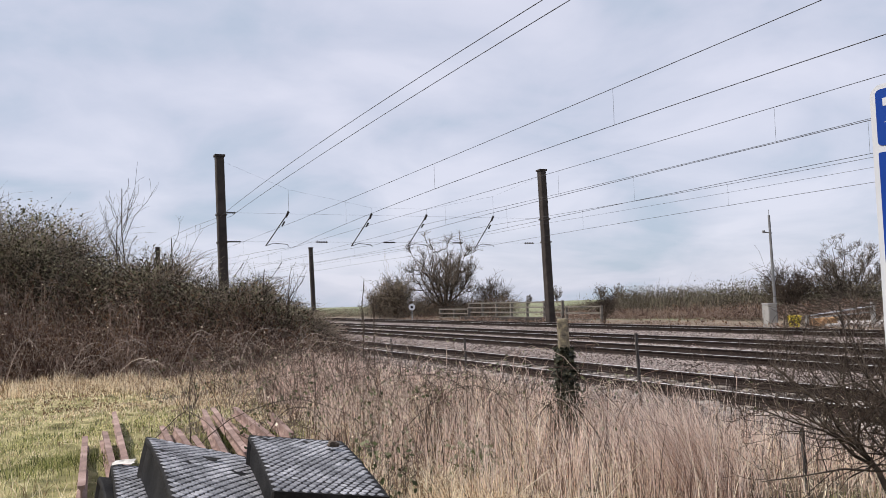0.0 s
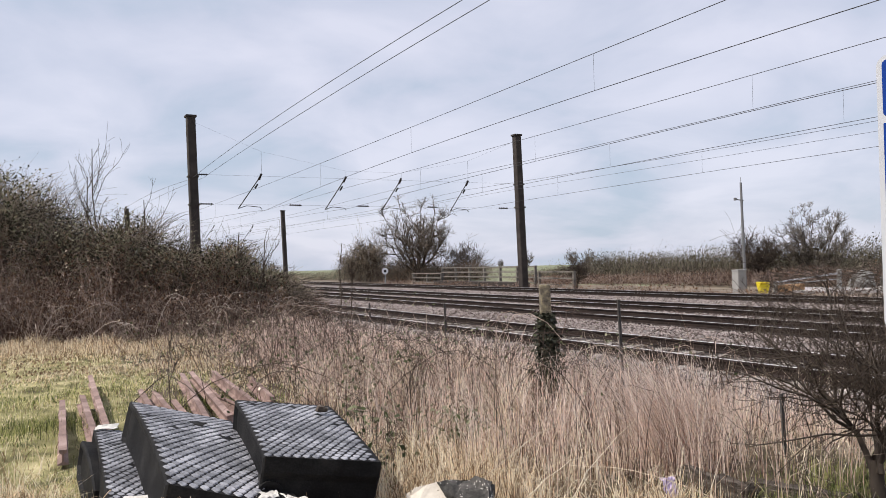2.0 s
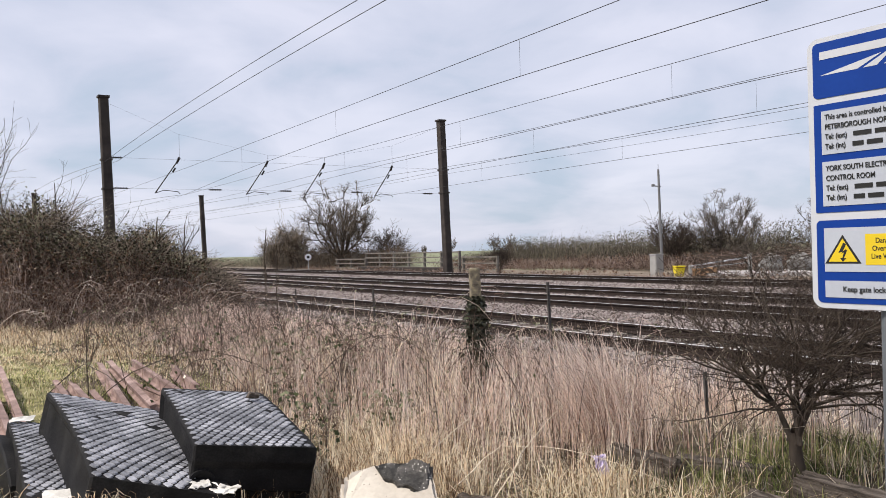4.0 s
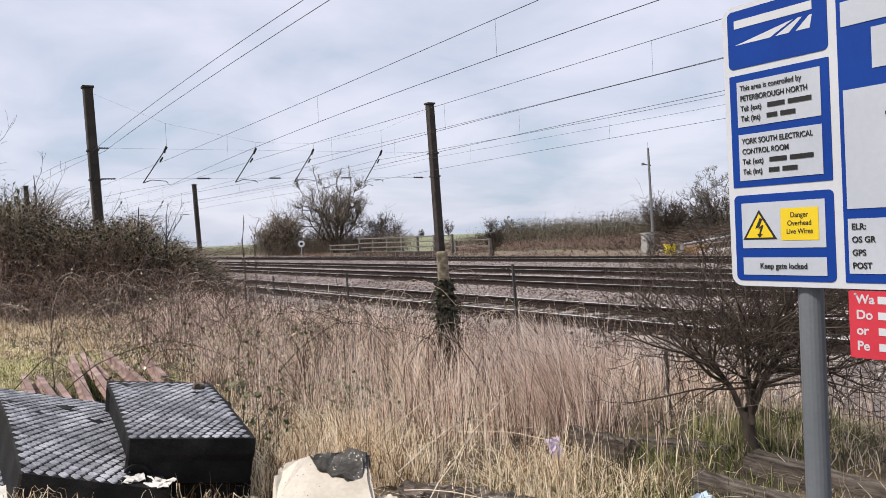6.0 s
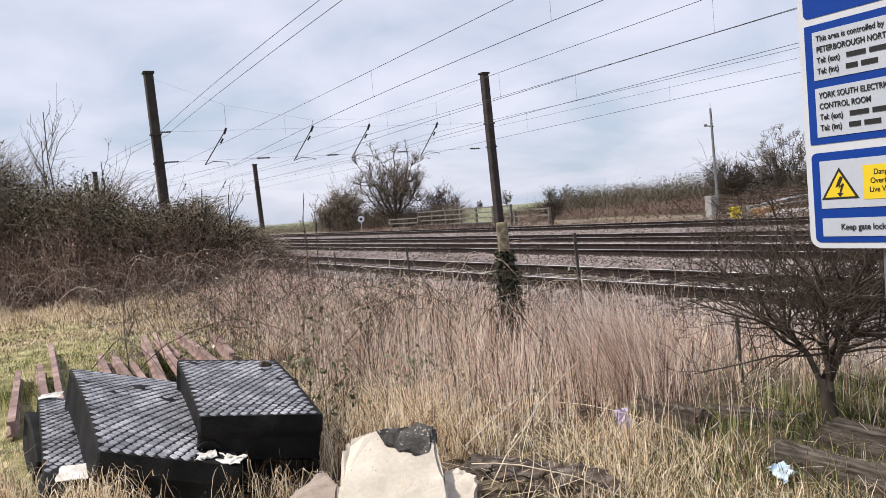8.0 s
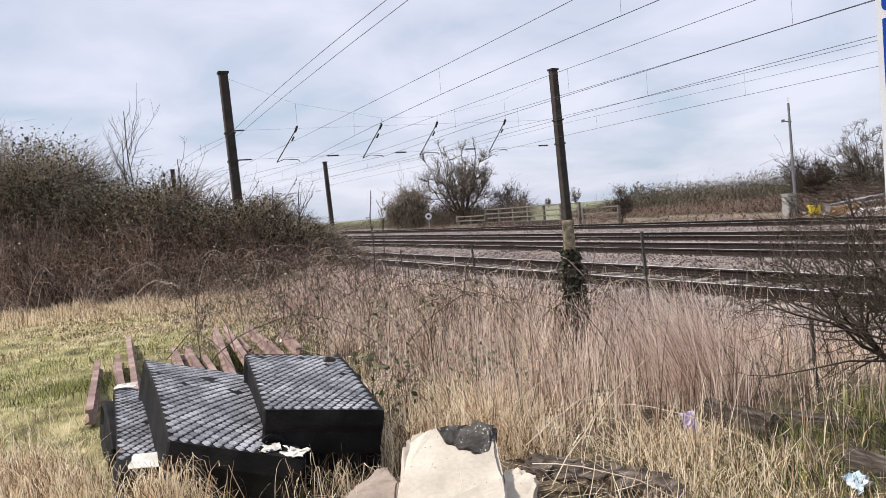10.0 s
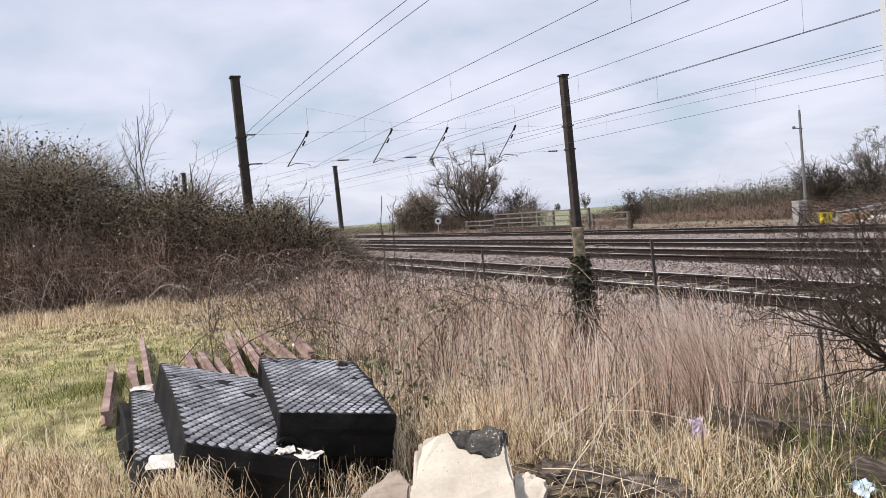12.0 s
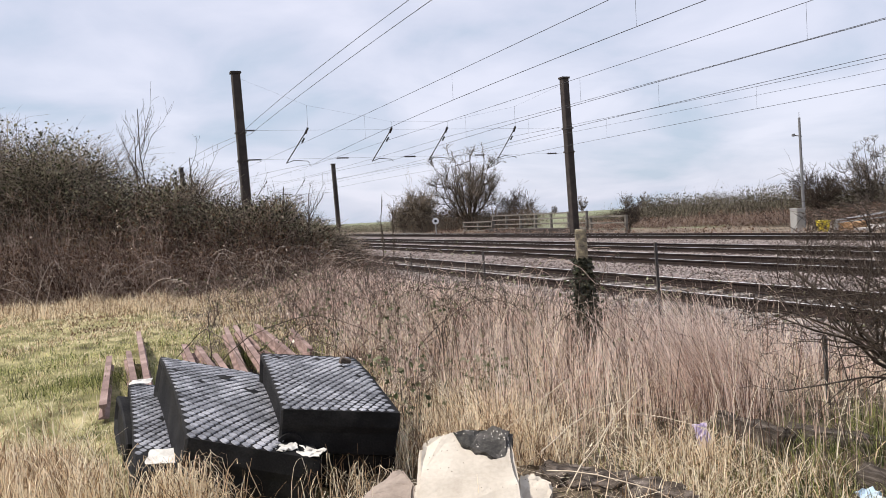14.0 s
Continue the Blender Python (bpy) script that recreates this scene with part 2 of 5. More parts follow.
def mesh_of(name, verts, faces, sides):
    """A mesh from arrays: verts (n, 3), faces (m, sides)."""
    me = bpy.data.meshes.new(name)
    verts, faces = np.asarray(verts, np.float32), np.asarray(faces, np.int32)
    me.vertices.add(len(verts))
    me.vertices.foreach_set("co", verts.ravel())
    me.loops.add(faces.size)
    me.loops.foreach_set("vertex_index", faces.ravel())
    me.polygons.add(len(faces))
    me.polygons.foreach_set("loop_start", np.arange(0, faces.size, sides, dtype=np.int32))
    me.polygons.foreach_set("loop_total", np.full(len(faces), sides, np.int32))
    me.update(calc_edges=True)
    return me


def tubes(name, paths, radii, sides=3):
    """Round-ish stems along many paths: paths (n, k, 3), radii (n, k)."""
    paths, radii = np.asarray(paths, float), np.asarray(radii, float)
    n, k, _ = paths.shape
    run = np.gradient(paths, axis=1)
    run /= np.linalg.norm(run, axis=2, keepdims=True) + 1e-9
    ref = np.where(np.abs(run[..., 2:3]) < 0.8, np.array([0, 0, 1.0]), np.array([1.0, 0, 0]))
    u = np.cross(run, ref)
    u /= np.linalg.norm(u, axis=2, keepdims=True) + 1e-9
    v = np.cross(run, u)
    ang = np.arange(sides) * 2 * np.pi / sides
    ring = u[:, :, None] * np.cos(ang)[:, None] + v[:, :, None] * np.sin(ang)[:, None]
    verts = paths[:, :, None] + ring * radii[:, :, None, None]
    idx = np.arange(n * k * sides).reshape(n, k, sides)
    a, b = idx[:, :-1], idx[:, 1:]
    quads = np.stack([a, np.roll(a, -1, 2), np.roll(b, -1, 2), b], -1).reshape(-1, 4)
    return mesh_of(name, verts.reshape(-1, 3), quads, 4)


def ribbons(name, paths, widths, rng):
    """Flat blades along many paths, each turned its own way."""
    n, k, _ = paths.shape
    a = rng.uniform(0, np.pi, n)
    side = np.stack([np.cos(a), np.sin(a), np.zeros(n)], -1)[:, None]
    l, r = paths - side * widths[..., None] / 2, paths + side * widths[..., None] / 2
    verts = np.stack([l, r], 2)
    idx = np.arange(n * k * 2).reshape(n, k, 2)
    q = np.stack([idx[:, :-1, 0], idx[:, :-1, 1], idx[:, 1:, 1], idx[:, 1:, 0]], -1).reshape(-1, 4)
    return mesh_of(name, verts.reshape(-1, 3), q, 4)


def leaves(name, places, size, rng):
    """Small folded leaves (two triangles as a bent diamond) at many places."""
    n = len(places)
    d = rng.normal(size=(n, 3))
    d /= np.linalg.norm(d, axis=1, keepdims=True)
    e = np.cross(d, rng.normal(size=(n, 3)))
    e /= np.linalg.norm(e, axis=1, keepdims=True)
    f = np.cross(d, e)
    s = (size * rng.uniform(0.5, 1.3, n))[:, None]
    verts = np.stack([places, places + (d * 0.5 + e * 0.32 + f * 0.1) * s, places + d * s, places + (d * 0.5 - e * 0.32 + f * 0.1) * s], 1)
    return mesh_of(name, verts.reshape(-1, 3), np.arange(4 * n).reshape(n, 4), 4)


def ground_z(x, y):
    """Height of the ground sheet."""
    x, y = np.asarray(x, float), np.asarray(y, float)
    p = x * PN.x + y * PN.y
    r = np.hypot(x, y)
    near = 0.035 * np.sin(1.3 * x + 0.7 * y) + 0.025 * np.sin(2.9 * x - 1.7 * y + 1) + 0.015 * np.sin(6.1 * y + 4.3 * x)
    far = -0.0045 * np.clip(r - 100, 0, None)
    bed = np.clip((p - 5.5) / 1.5, 0, 1) * np.clip((27 - p) / 2.0, 0, 1)
    return near * np.clip(1 - bed, 0, 1) * np.clip(60 / (r + 1), 0, 1) + far - 0.10 * bed


def box(bm, x0, x1, y0, y1, z0, z1, bevel=0.0):
    r = bmesh.ops.create_cube(bm, size=1.0, matrix=Matrix.LocRotScale(((x0 + x1) / 2, (y0 + y1) / 2, (z0 + z1) / 2), None, (x1 - x0, y1 - y0, z1 - z0)))
    if bevel:
        ed = list({e for v in r["verts"] for e in v.link_edges})
        bmesh.ops.bevel(bm, geom=ed, offset=bevel, segments=2, profile=0.6, affect="EDGES")


def rod(bm, a, b, r0, r1=None, sides=8):
    a, b = Vector(a), Vector(b)
    m = Matrix.Translation((a + b) / 2) @ (b - a).to_track_quat("Z", "Y").to_matrix().to_4x4()
    bmesh.ops.create_cone(bm, cap_ends=True, segments=sides, radius1=r0, radius2=r0 if r1 is None else r1, depth=(b - a).length, matrix=m)


def prism(bm, outline, y0, y1):
    """An outline in x and z pushed from y0 to y1."""
    a = [bm.verts.new((x, y0, z)) for x, z in outline]
    b = [bm.verts.new((x, y1, z)) for x, z in outline]
    n = len(outline)
    for i in range(n):
        bm.faces.new((a[i], a[(i + 1) % n], b[(i + 1) % n], b[i]))
    bm.faces.new(a[::-1])
    bm.faces.new(b)
    bmesh.ops.recalc_face_normals(bm, faces=bm.faces)


RAIL = [(-0.070, 0), (0.070, 0), (0.070, 0.012), (0.012, 0.032), (0.010, 0.105), (0.035, 0.122), (0.036, 0.150), (-0.036, 0.150), (-0.035, 0.122), (-0.010, 0.105), (-0.012, 0.032), (-0.070, 0.012)]

# ---- the ground, one sheet to the horizon ----
def axis(fine, step, grow, end):
    v = list(np.arange(0, fine, step))
    while v[-1] < end:
        v.append(v[-1] + step * grow ** (len(v) - fine / step))
    return np.array([-a for a in v[:0:-1]] + v)


gx, gy = axis(14, 0.3, 1.16, 3500), axis(14, 0.3, 1.16, 3500) + 9
XX, YY = np.meshgrid(gx, gy)
ZZ = ground_z(XX, YY)
idx = np.arange(XX.size).reshape(XX.shape)
quads = np.stack([idx[:-1, :-1], idx[:-1, 1:], idx[1:, 1:], idx[1:, :-1]], -1).reshape(-1, 4)
me = mesh_of("ground", np.stack([XX, YY, ZZ], -1).reshape(-1, 3), quads, 4)
cx, cy = XX[:-1, :-1].ravel(), YY[:-1, :-1].ravel()
cp, cr = cx * PN.x + cy * PN.y, np.hypot(cx, cy)
kind = np.where((cp > 26) & (cr > 50), 2, np.where((cp < 0.9 + 0.36 * np.sin(cy * 0.6)) & (cx < -0.9) & (cr < 60), 1, 0))
kind = np.where((cr > 90), 2, kind)
kind = np.where((cp > 5.6) & (cp < 33), 3, kind)
me.polygons.foreach_set("material_index", kind.astype(np.int32))
ground = tagged(put("ground", me, [M_soil, M_lawn, M_field, M_verge]), "rough ground of dead grass, lawn and far green fields", "ground", kind="structure")

# ---- railway: bed, four tracks ----
TRACKS = [(8.93, 0.26), (13.55, 0.26), (17.15, 0.26), (20.95, 0.39)]
LINES = (8.9, 13.25, 16.35, 20.4)  # the overhead line of each track hangs a little to one side of it
S0, S1 = -26.0, 230.0


def bed_z(p):
    pts = [(6.0, -0.12), (6.9, 0.0), (7.6, 0.09), (10.2, 0.09), (11.3, 0.17), (12.3, 0.11), (14.8, 0.10), (15.35, 0.15), (15.9, 0.11), (18.4, 0.11), (19.1, 0.20), (19.7, 0.24), (22.2, 0.24), (22.9, 0.15), (24.2, -0.12)]
    return np.interp(p, [a for a, _ in pts], [b for _, b in pts])


ps = np.linspace(6.0, 24.2, 110)
ss = np.concatenate([np.arange(S0, 50, 0.3), np.arange(50, S1, 3.0)])
PP, SS = np.meshgrid(ps, ss)
BZ = bed_z(PP) + 0.03 * (RNG.random(PP.shape) - 0.5)
bx, by = PP * PN.x + SS * PD.x, PP * PN.y + SS * PD.y
idx = np.arange(PP.size).reshape(PP.shape)
quads = np.stack([idx[:-1, :-1], idx[:-1, 1:], idx[1:, 1:], idx[1:, :-1]], -1).reshape(-1, 4)
ballast = tagged(put("ballast_bed", mesh_of("ballast_bed", np.stack([bx, by, BZ], -1).reshape(-1, 3), quads, 4), [M_ballast, M_oilshade]),
                 "grey-brown crushed stone bed under the railway tracks", "ballast", kind="structure")
mid_p = (PP[:-1, :-1] + PP[1:, 1:]).ravel() / 2
# darker band along each track: oil plus painted shade around its rails
ballast.data.polygons.foreach_set("material_index", np.any([np.abs(mid_p - c) < 0.95 for c, _ in TRACKS], axis=0).astype(np.int32))


def stones(n, rng, in_track):
    """Loose stones, between the rails of a track or clear of them."""
    p = rng.uniform(6.9, 22.5, n)
    s = -4 + 50 * rng.uniform(0, 1, n) ** 1.25
    for c, _ in TRACKS:
        for o in (-0.72, 0.72):
            p = np.where(np.abs(p - c - o) < 0.08, p + 0.16, p)
    k = np.any([np.abs(p - c) < 0.95 for c, _ in TRACKS], axis=0) == in_track
    p, s = p[k], s[k]
    n = len(p)
    size = rng.uniform(0.014, 0.032, n)
    base = np.array([(1, 0, 0), (-1, 0, 0), (0, 1, 0), (0, -1, 0), (0, 0, 1), (0, 0, -1)], float)
    tri = np.array([(0, 2, 4), (2, 1, 4), (1, 3, 4), (3, 0, 4), (2, 0, 5), (1, 2, 5), (3, 1, 5), (0, 3, 5)])
    v = base[None] * rng.uniform(0.6, 1.4, (n, 6, 1)) * size[:, None, None]
    a = rng.uniform(0, 2 * np.pi, n)
    ca, sa = np.cos(a)[:, None], np.sin(a)[:, None]
    v = np.stack([v[..., 0] * ca - v[..., 2] * sa, v[..., 1], v[..., 0] * sa + v[..., 2] * ca], -1)
    c = np.stack([p * PN.x + s * PD.x, p * PN.y + s * PD.y, bed_z(p) + size * 0.35], -1)
    return mesh_of("ballast_stones", (v + c[:, None]).reshape(-1, 3), (tri[None] + 6 * np.arange(n)[:, None, None]).reshape(-1, 3), 3)


tagged(put("ballast_stones", stones(115000, RNG, False), M_stone), "loose angular pinkish-grey ballast stones beside the rails", "ballast", kind="stuff")
tagged(put("ballast_stones", stones(60000, RNG, True), M_oilshade_stone), "ballast stones between the rails, dark with oil and painted shade", "ballast", kind="stuff")


def rail_mesh(length, top=True):
    bm = bmesh.new()
    prism(bm, RAIL, 0, length)
    bm.normal_update()
    for f in bm.faces:
        f.material_index = 1 if f.normal.z > 0.9 and f.calc_center_median().z > 0.14 else 0
    me = bpy.data.meshes.new("rail")
    bm.to_mesh(me)
    bm.free()
    me.materials.append(M_railside)
    me.materials.append(M_railtop if top else M_oldrail)
    return me


rail_me = rail_mesh(S1 - S0)
bm = bmesh.new()
box(bm, -1.25, 1.25, -0.13, 0.13, -0.18, 0.0, 0.02)
sleeper_me = bpy.data.meshes.new("sleeper")
bm.to_mesh(sleeper_me)
bm.free()
sleeper_me.materials.append(M_sleeper)
for c, z in TRACKS:
    tr = empty("railway_track", at(c, S0, z - 0.15), "straight railway track, rusty-sided rails with worn bright heads on ballast", "railway track", "parallel tracks", rz=25.1)
    for o in (-0.75, 0.75):
        ob = new("rail", rail_me)
        ob.parent, ob.location = tr, (o, 0, 0)
    for k in range(int((20 if c > 15 else 26) / 0.65), int(75 / 0.65)):
        ob = new("sleeper", sleeper_me)
        ob.parent, ob.location = tr, (0, k * 0.65, -0.004)


# ---- overhead line: masts, cross-span wires, registration arms, line wires ----
def mast(place, top, lean, label, wide=0.42):
    root = empty("overhead_line_mast", place, label, "mast", "overhead line masts", rz=25.1)
    h = top - place[2]
    bm = bmesh.new()
    a, b = wide / 2, wide / 2 * 0.92
    lower = [bm.verts.new((x, y, 0)) for x, y in ((-a, -a), (a, -a), (a, a), (-a, a))]
    upper = [bm.verts.new((x + lean, y, h)) for x, y in ((-b, -b), (b, -b), (b, b), (-b, b))]
    for i in range(4):
        bm.faces.new((lower[i], lower[(i + 1) % 4], upper[(i + 1) % 4], upper[i]))
    bm.faces.new(upper)
    bm.faces.new(lower[::-1])
    bmesh.ops.bevel(bm, geom=[e for e in bm.edges if abs(e.verts[0].co.z - e.verts[1].co.z) > 1], offset=0.03, segments=1, affect="EDGES")
    part("shaft", bm, M_mast, root)
    bm = bmesh.new()
    box(bm, lean - b - 0.05, lean + b + 0.05, -b - 0.05, b + 0.05, h, h + 0.10, 0.015)
    part("cap", bm, M_mast, root)
    bm = bmesh.new()
    box(bm, -a - 0.12, a + 0.12, -a - 0.12, a + 0.12, -0.35, 0.10, 0.03)
    part("footing", bm, M_sleeper, root, "pale concrete footing")
    for f in (0.68, 0.53):
        bm = bmesh.new()
        box(bm, lean * f - a - 0.03, lean * f + a + 0.03, -a - 0.03, a + 0.03, h * f, h * f + 0.08)
        part("band", bm, M_mast, root)
    return root


SPAN = 46.5
NEAR_P, FAR_P, SM = 6.65, 24.7, 38.2
for k in range(2):
    s = SM + SPAN * k
    mast(at(NEAR_P + 0.2 + (2.2 if k else 0), s, 0.0), 8.75 if k == 0 else 7.75, -0.2, "tall dark brown steel overhead line mast behind the brambles" if k == 0 else "distant dark overhead line mast beside the tracks")
    mast(at(FAR_P + 0.25, s, 0.1), 8.85 if k == 0 else 7.75, -0.25, "tall dark brown steel overhead line mast beyond the tracks" if k == 0 else "distant dark overhead line mast beside the tracks")


def wire(pts, r, parent, name="wire"):
    return put(name, tubes(name, np.array([[tuple(q) for q in pts]]), np.full((1, len(pts)), r), 5), M_wire, parent)


def insulator(a, b, parent, r=0.045):
    """A ribbed rod insulator from a to b."""
    a, b = Vector(a), Vector(b)
    bm = bmesh.new()
    rod(bm, a, b, r * 0.45)
    for i in range(5):
        c = a.lerp(b, 0.12 + 0.19 * i)
        w = (b - a).normalized() * 0.02
        rod(bm, c - w, c + w, r, r * 0.7)
    part("insulator", bm, M_insul, parent)


for k in range(2):
    s = SM + SPAN * k
    hs = empty("headspan", at(NEAR_P, s, 8.5), "dark cross-span wires with insulators and registration arms over four tracks", "overhead wires")
    inv = hs.matrix_world.inverted()
    q = lambda p, z: inv @ at(p, s, z)
    arms = [c + 1.05 for c in LINES]
    heads = [7.3, 6.5, 6.5, 7.3]
    wire([q(NEAR_P, 8.6)] + [q(a, h) for a, h in zip(arms, heads)] + [q(FAR_P, 8.6)], 0.003, hs, "head_wire")
    wire([q(NEAR_P, 6.1), q(FAR_P, 6.12)], 0.004, hs, "upper_cross_wire")
    wire([q(NEAR_P, 4.72), q(FAR_P, 4.72)], 0.004, hs, "lower_cross_wire")
    for a, h in zip(arms, heads):
        wire([q(a, h), q(a, 6.1)], 0.006, hs, "hanger")
        insulator(q(a, 6.22), q(a - 0.14, 5.92), hs, 0.07)
        insulator(q(a - 0.2, 5.72), q(a - 0.34, 5.5), hs, 0.05)
        bm = bmesh.new()
        rod(bm, q(a - 0.02, 6.15), q(a - 1.15, 4.52), 0.026)
        rod(bm, q(a - 1.15, 4.52), q(a - 0.75, 4.66), 0.016)
        rod(bm, q(a - 0.75, 4.66), q(a - 0.1, 4.60), 0.016)
        rod(bm, q(a - 0.1, 4.60), q(a - 0.02, 4.50), 0.016)
        part("registration_arm", bm, M_mast, hs)
    for p in (7.0, 11.3, 14.9, 18.9, 23.4):
        insulator(q(p, 4.72), q(p + 0.62, 4.72), hs, 0.055)
    insulator(q(NEAR_P + 0.2, 6.1), q(NEAR_P + 0.75, 6.1), hs, 0.055)

def line_path(p0, drift, z0, sag, inv):
    """A wire over four spans: it drifts sideways on the near side of the headspan and bows by sag in each span."""
    pts = []
    for i in range(-32, 65):
        f = i / 32
        u = f - math.floor(f)
        pts.append(inv @ at(p0 + drift * max(-f, 0), SM + SPAN * f, z0 + sag * 4 * u * (1 - u)))
    return pts


CATENARY = (((10.17, -1.35, 5.70, -0.06), (10.17, -1.35, 4.47, 0.46)), ((14.49, -1.33, 5.70, -0.085), (14.49, -1.33, 4.61, 0.23)),
            ((17.4, -1.11, 5.72, -0.15), (17.4, -1.11, 4.59, 0.17)), ((21.16, 0.0, 5.68, -0.24), (21.16, 0.0, 4.58, 0.13)))
for messenger_at, contact_at in CATENARY:
    ln = empty("contact_line", at(messenger_at[0], SM, 4.7), "sagging messenger wire with droppers above a contact wire", "overhead wires", "overhead line wires")
    inv = ln.matrix_world.inverted()
    messenger, contact = line_path(*messenger_at, inv), line_path(*contact_at, inv)
    wire(messenger, 0.0072, ln, "messenger_wire")
    wire(contact, 0.0072, ln, "contact_wire")
    for i in (6, 14, 20, 26, 40, 48, 56):
        wire([messenger[i], contact[i]], 0.003, ln, "dropper")

for feed in ((6.61, 0.21, 5.86, 0.57), (7.2, -0.42, 5.95, 0.34), (24.5, 0.43, 5.80, -0.08)):
    fw = empty("feeder_wire", at(feed[0], SM, feed[2]), "thin dark feeder wire strung from mast to mast", "overhead wires", "overhead line wires")
    wire(line_path(*feed, fw.matrix_world.inverted()), 0.008 if feed[0] < 10 else 0.006, fw)


# ---- rubber crossing panels ----
LENS = ((-0.45, 0.0), (-0.28, -0.15), (-0.10, -0.26), (0.10, -0.26), (0.28, -0.15), (0.45, 0.0), (0.28, 0.15), (0.10, 0.26), (-0.10, 0.26), (-0.28, 0.15))


def crossing_panel(fl, fr, bl, label, thick=0.27, arch=0.05, cols=11, rows=9, tread=True, peak=1.0, bare=()):
    """A moulded panel with an arched top, from its front left, front right and back left upper corners."""
    fl, fr, bl = Vector(fl), Vector(fr), Vector(bl)
    w, d = (fr - fl).length, (bl - fl).length
    ey = (bl - fl).normalized()
    skew = (fr - fl).dot(ey) / w
    ex = ((fr - fl) - ey * (fr - fl).dot(ey)).normalized()
    ez = ex.cross(ey)
    root = new("crossing_panel")
    root.matrix_world = Matrix(((ex.x, ey.x, ez.x, fl.x), (ex.y, ey.y, ez.y, fl.y), (ex.z, ey.z, ez.z, fl.z), (0, 0, 0, 1)))
    tagged(root, label, "rubber panel", "stacked crossing panels")
    top = lambda y: arch * 4 * max(y / d, 0) ** peak * (1 - max(y / d, 0) ** peak)
    # the end profile: arched tread, a lip, a shallow finger groove and a tucked-in foot
    n = 14
    prof = [(d * i / n, top(d * i / n)) for i in range(n + 1)]
    foot = [(d + 0.004, -thick * 0.25), (d - 0.02, -thick * 0.72), (d - 0.10, -thick), (0.12, -thick), (0.03, -thick * 0.86), (0.02, -thick * 0.45), (0.0, -thick * 0.30)]
    outline = prof + foot
    bm = bmesh.new()
    rings = []
    for x, inset in ((0.0, 0.030), (0.0, 0.012), (0.012, 0.0), (w - 0.012, 0.0), (w, 0.012), (w, 0.030)):
        ring = []
        for y, z in outline:
            cy, cz = d / 2, -thick / 2
            ring.append(bm.verts.new((x, y + (cy - y) * inset / (d / 2), z + (cz - z) * inset / (thick / 2))))
        rings.append(ring)
    m = len(outline)
    for r0, r1 in zip(rings[:-1], rings[1:]):
        for i in range(m):
            bm.faces.new((r0[i], r0[(i + 1) % m], r1[(i + 1) % m], r1[i]))
    # recessed end faces, with the moulded rib left along the middle of each
    for ring, sgn in ((rings[0], 1), (rings[-1], -1)):
        deep = [bm.verts.new((v.co.x + sgn * 0.022, v.co.y + (d / 2 - v.co.y) * 0.04, v.co.z + (-thick / 2 - v.co.z) * 0.18)) for v in ring]
        for i in range(m):
            bm.faces.new((ring[i], ring[(i + 1) % m], deep[(i + 1) % m], deep[i]))
        bm.faces.new(deep)
    bmesh.ops.recalc_face_normals(bm, faces=bm.faces)
    for v in bm.verts:
        v.co.y += v.co.x * skew
        v.co += Vector(noise.noise_vector(v.co * 5 + fl)) * 0.006
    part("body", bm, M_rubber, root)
    if not tread:
        return root
    bm = bmesh.new()
    dx, dy = w / (cols + 0.4), d / (rows + 0.4)
    rr = random.Random(int(w * 1000 + d * 100))
    for r in range(rows * 2):
        for c in range(cols):
            x, y = (c + 0.52 + 0.5 * (r % 2)) * dx, (r * 0.5 + 0.32) * dy
            if y > d - dy * 0.32 or x > w - dx * 0.40 or rr.random() < 0.006 or any(math.hypot(x - q[0], y - q[1]) < q[2] for q in bare):
                continue
            hgt = 0.0045 * rr.uniform(0.6, 1.1)
            lo, hi = [], []
            for u, v in LENS:
                px, py = x + u * dx, y + v * dy
                lo.append(bm.verts.new((px, py, top(py) - 0.003)))
                qx, qy = x + u * 0.86 * dx, y + v * 0.84 * dy
                hi.append(bm.verts.new((qx, qy, top(qy) + hgt)))
            for i in range(10):
                bm.faces.new((lo[i], lo[(i + 1) % 10], hi[(i + 1) % 10], hi[i]))
            bm.faces.new(hi)
    for v in bm.verts:
        v.co.y += v.co.x * skew
    part("tread", bm, M_tread, root, "grey raised lozenge tread, scuffed and painted as lit from above")
    return root


crossing_panel((-1.11, 4.335, 0.585), (-0.452, 4.445, 0.503), (-1.52, 5.52, 0.715), "black moulded rubber crossing panel with lozenge tread, lying on others", arch=0.02, thick=0.31, cols=12, rows=15)
crossing_panel((-1.62, 4.20, 0.485), (-0.93, 4.22, 0.315), (-2.36, 5.80, 0.69), "black moulded rubber crossing panel with lozenge tread, tilted and muddy", arch=0.05, thick=0.38, cols=12, rows=20, peak=0.8, bare=((0.52, 1.05, 0.05), (0.60, 0.06, 0.12)))
crossing_panel((-2.02, 4.42, 0.245), (-1.40, 4.50, 0.14), (-2.74, 6.10, 0.44), "black rubber crossing panel half hidden under its neighbour", arch=0.05, thick=0.30, cols=11, rows=20, peak=0.8, bare=((0.15, 0.08, 0.16),))
crossing_panel((-2.42, 5.25, 0.18), (-2.18, 5.32, 0.13), (-2.80, 6.00, 0.36), "plain black rubber panel end sunk in the grass", arch=0.05, thick=0.26, tread=False)
crossing_panel((-1.02, 4.50, 0.285), (-0.50, 4.58, 0.225), (-1.42, 5.66, 0.38), "plain black rubber panel lying under another", arch=0.01, thick=0.27, tread=False)
bm = bmesh.new()
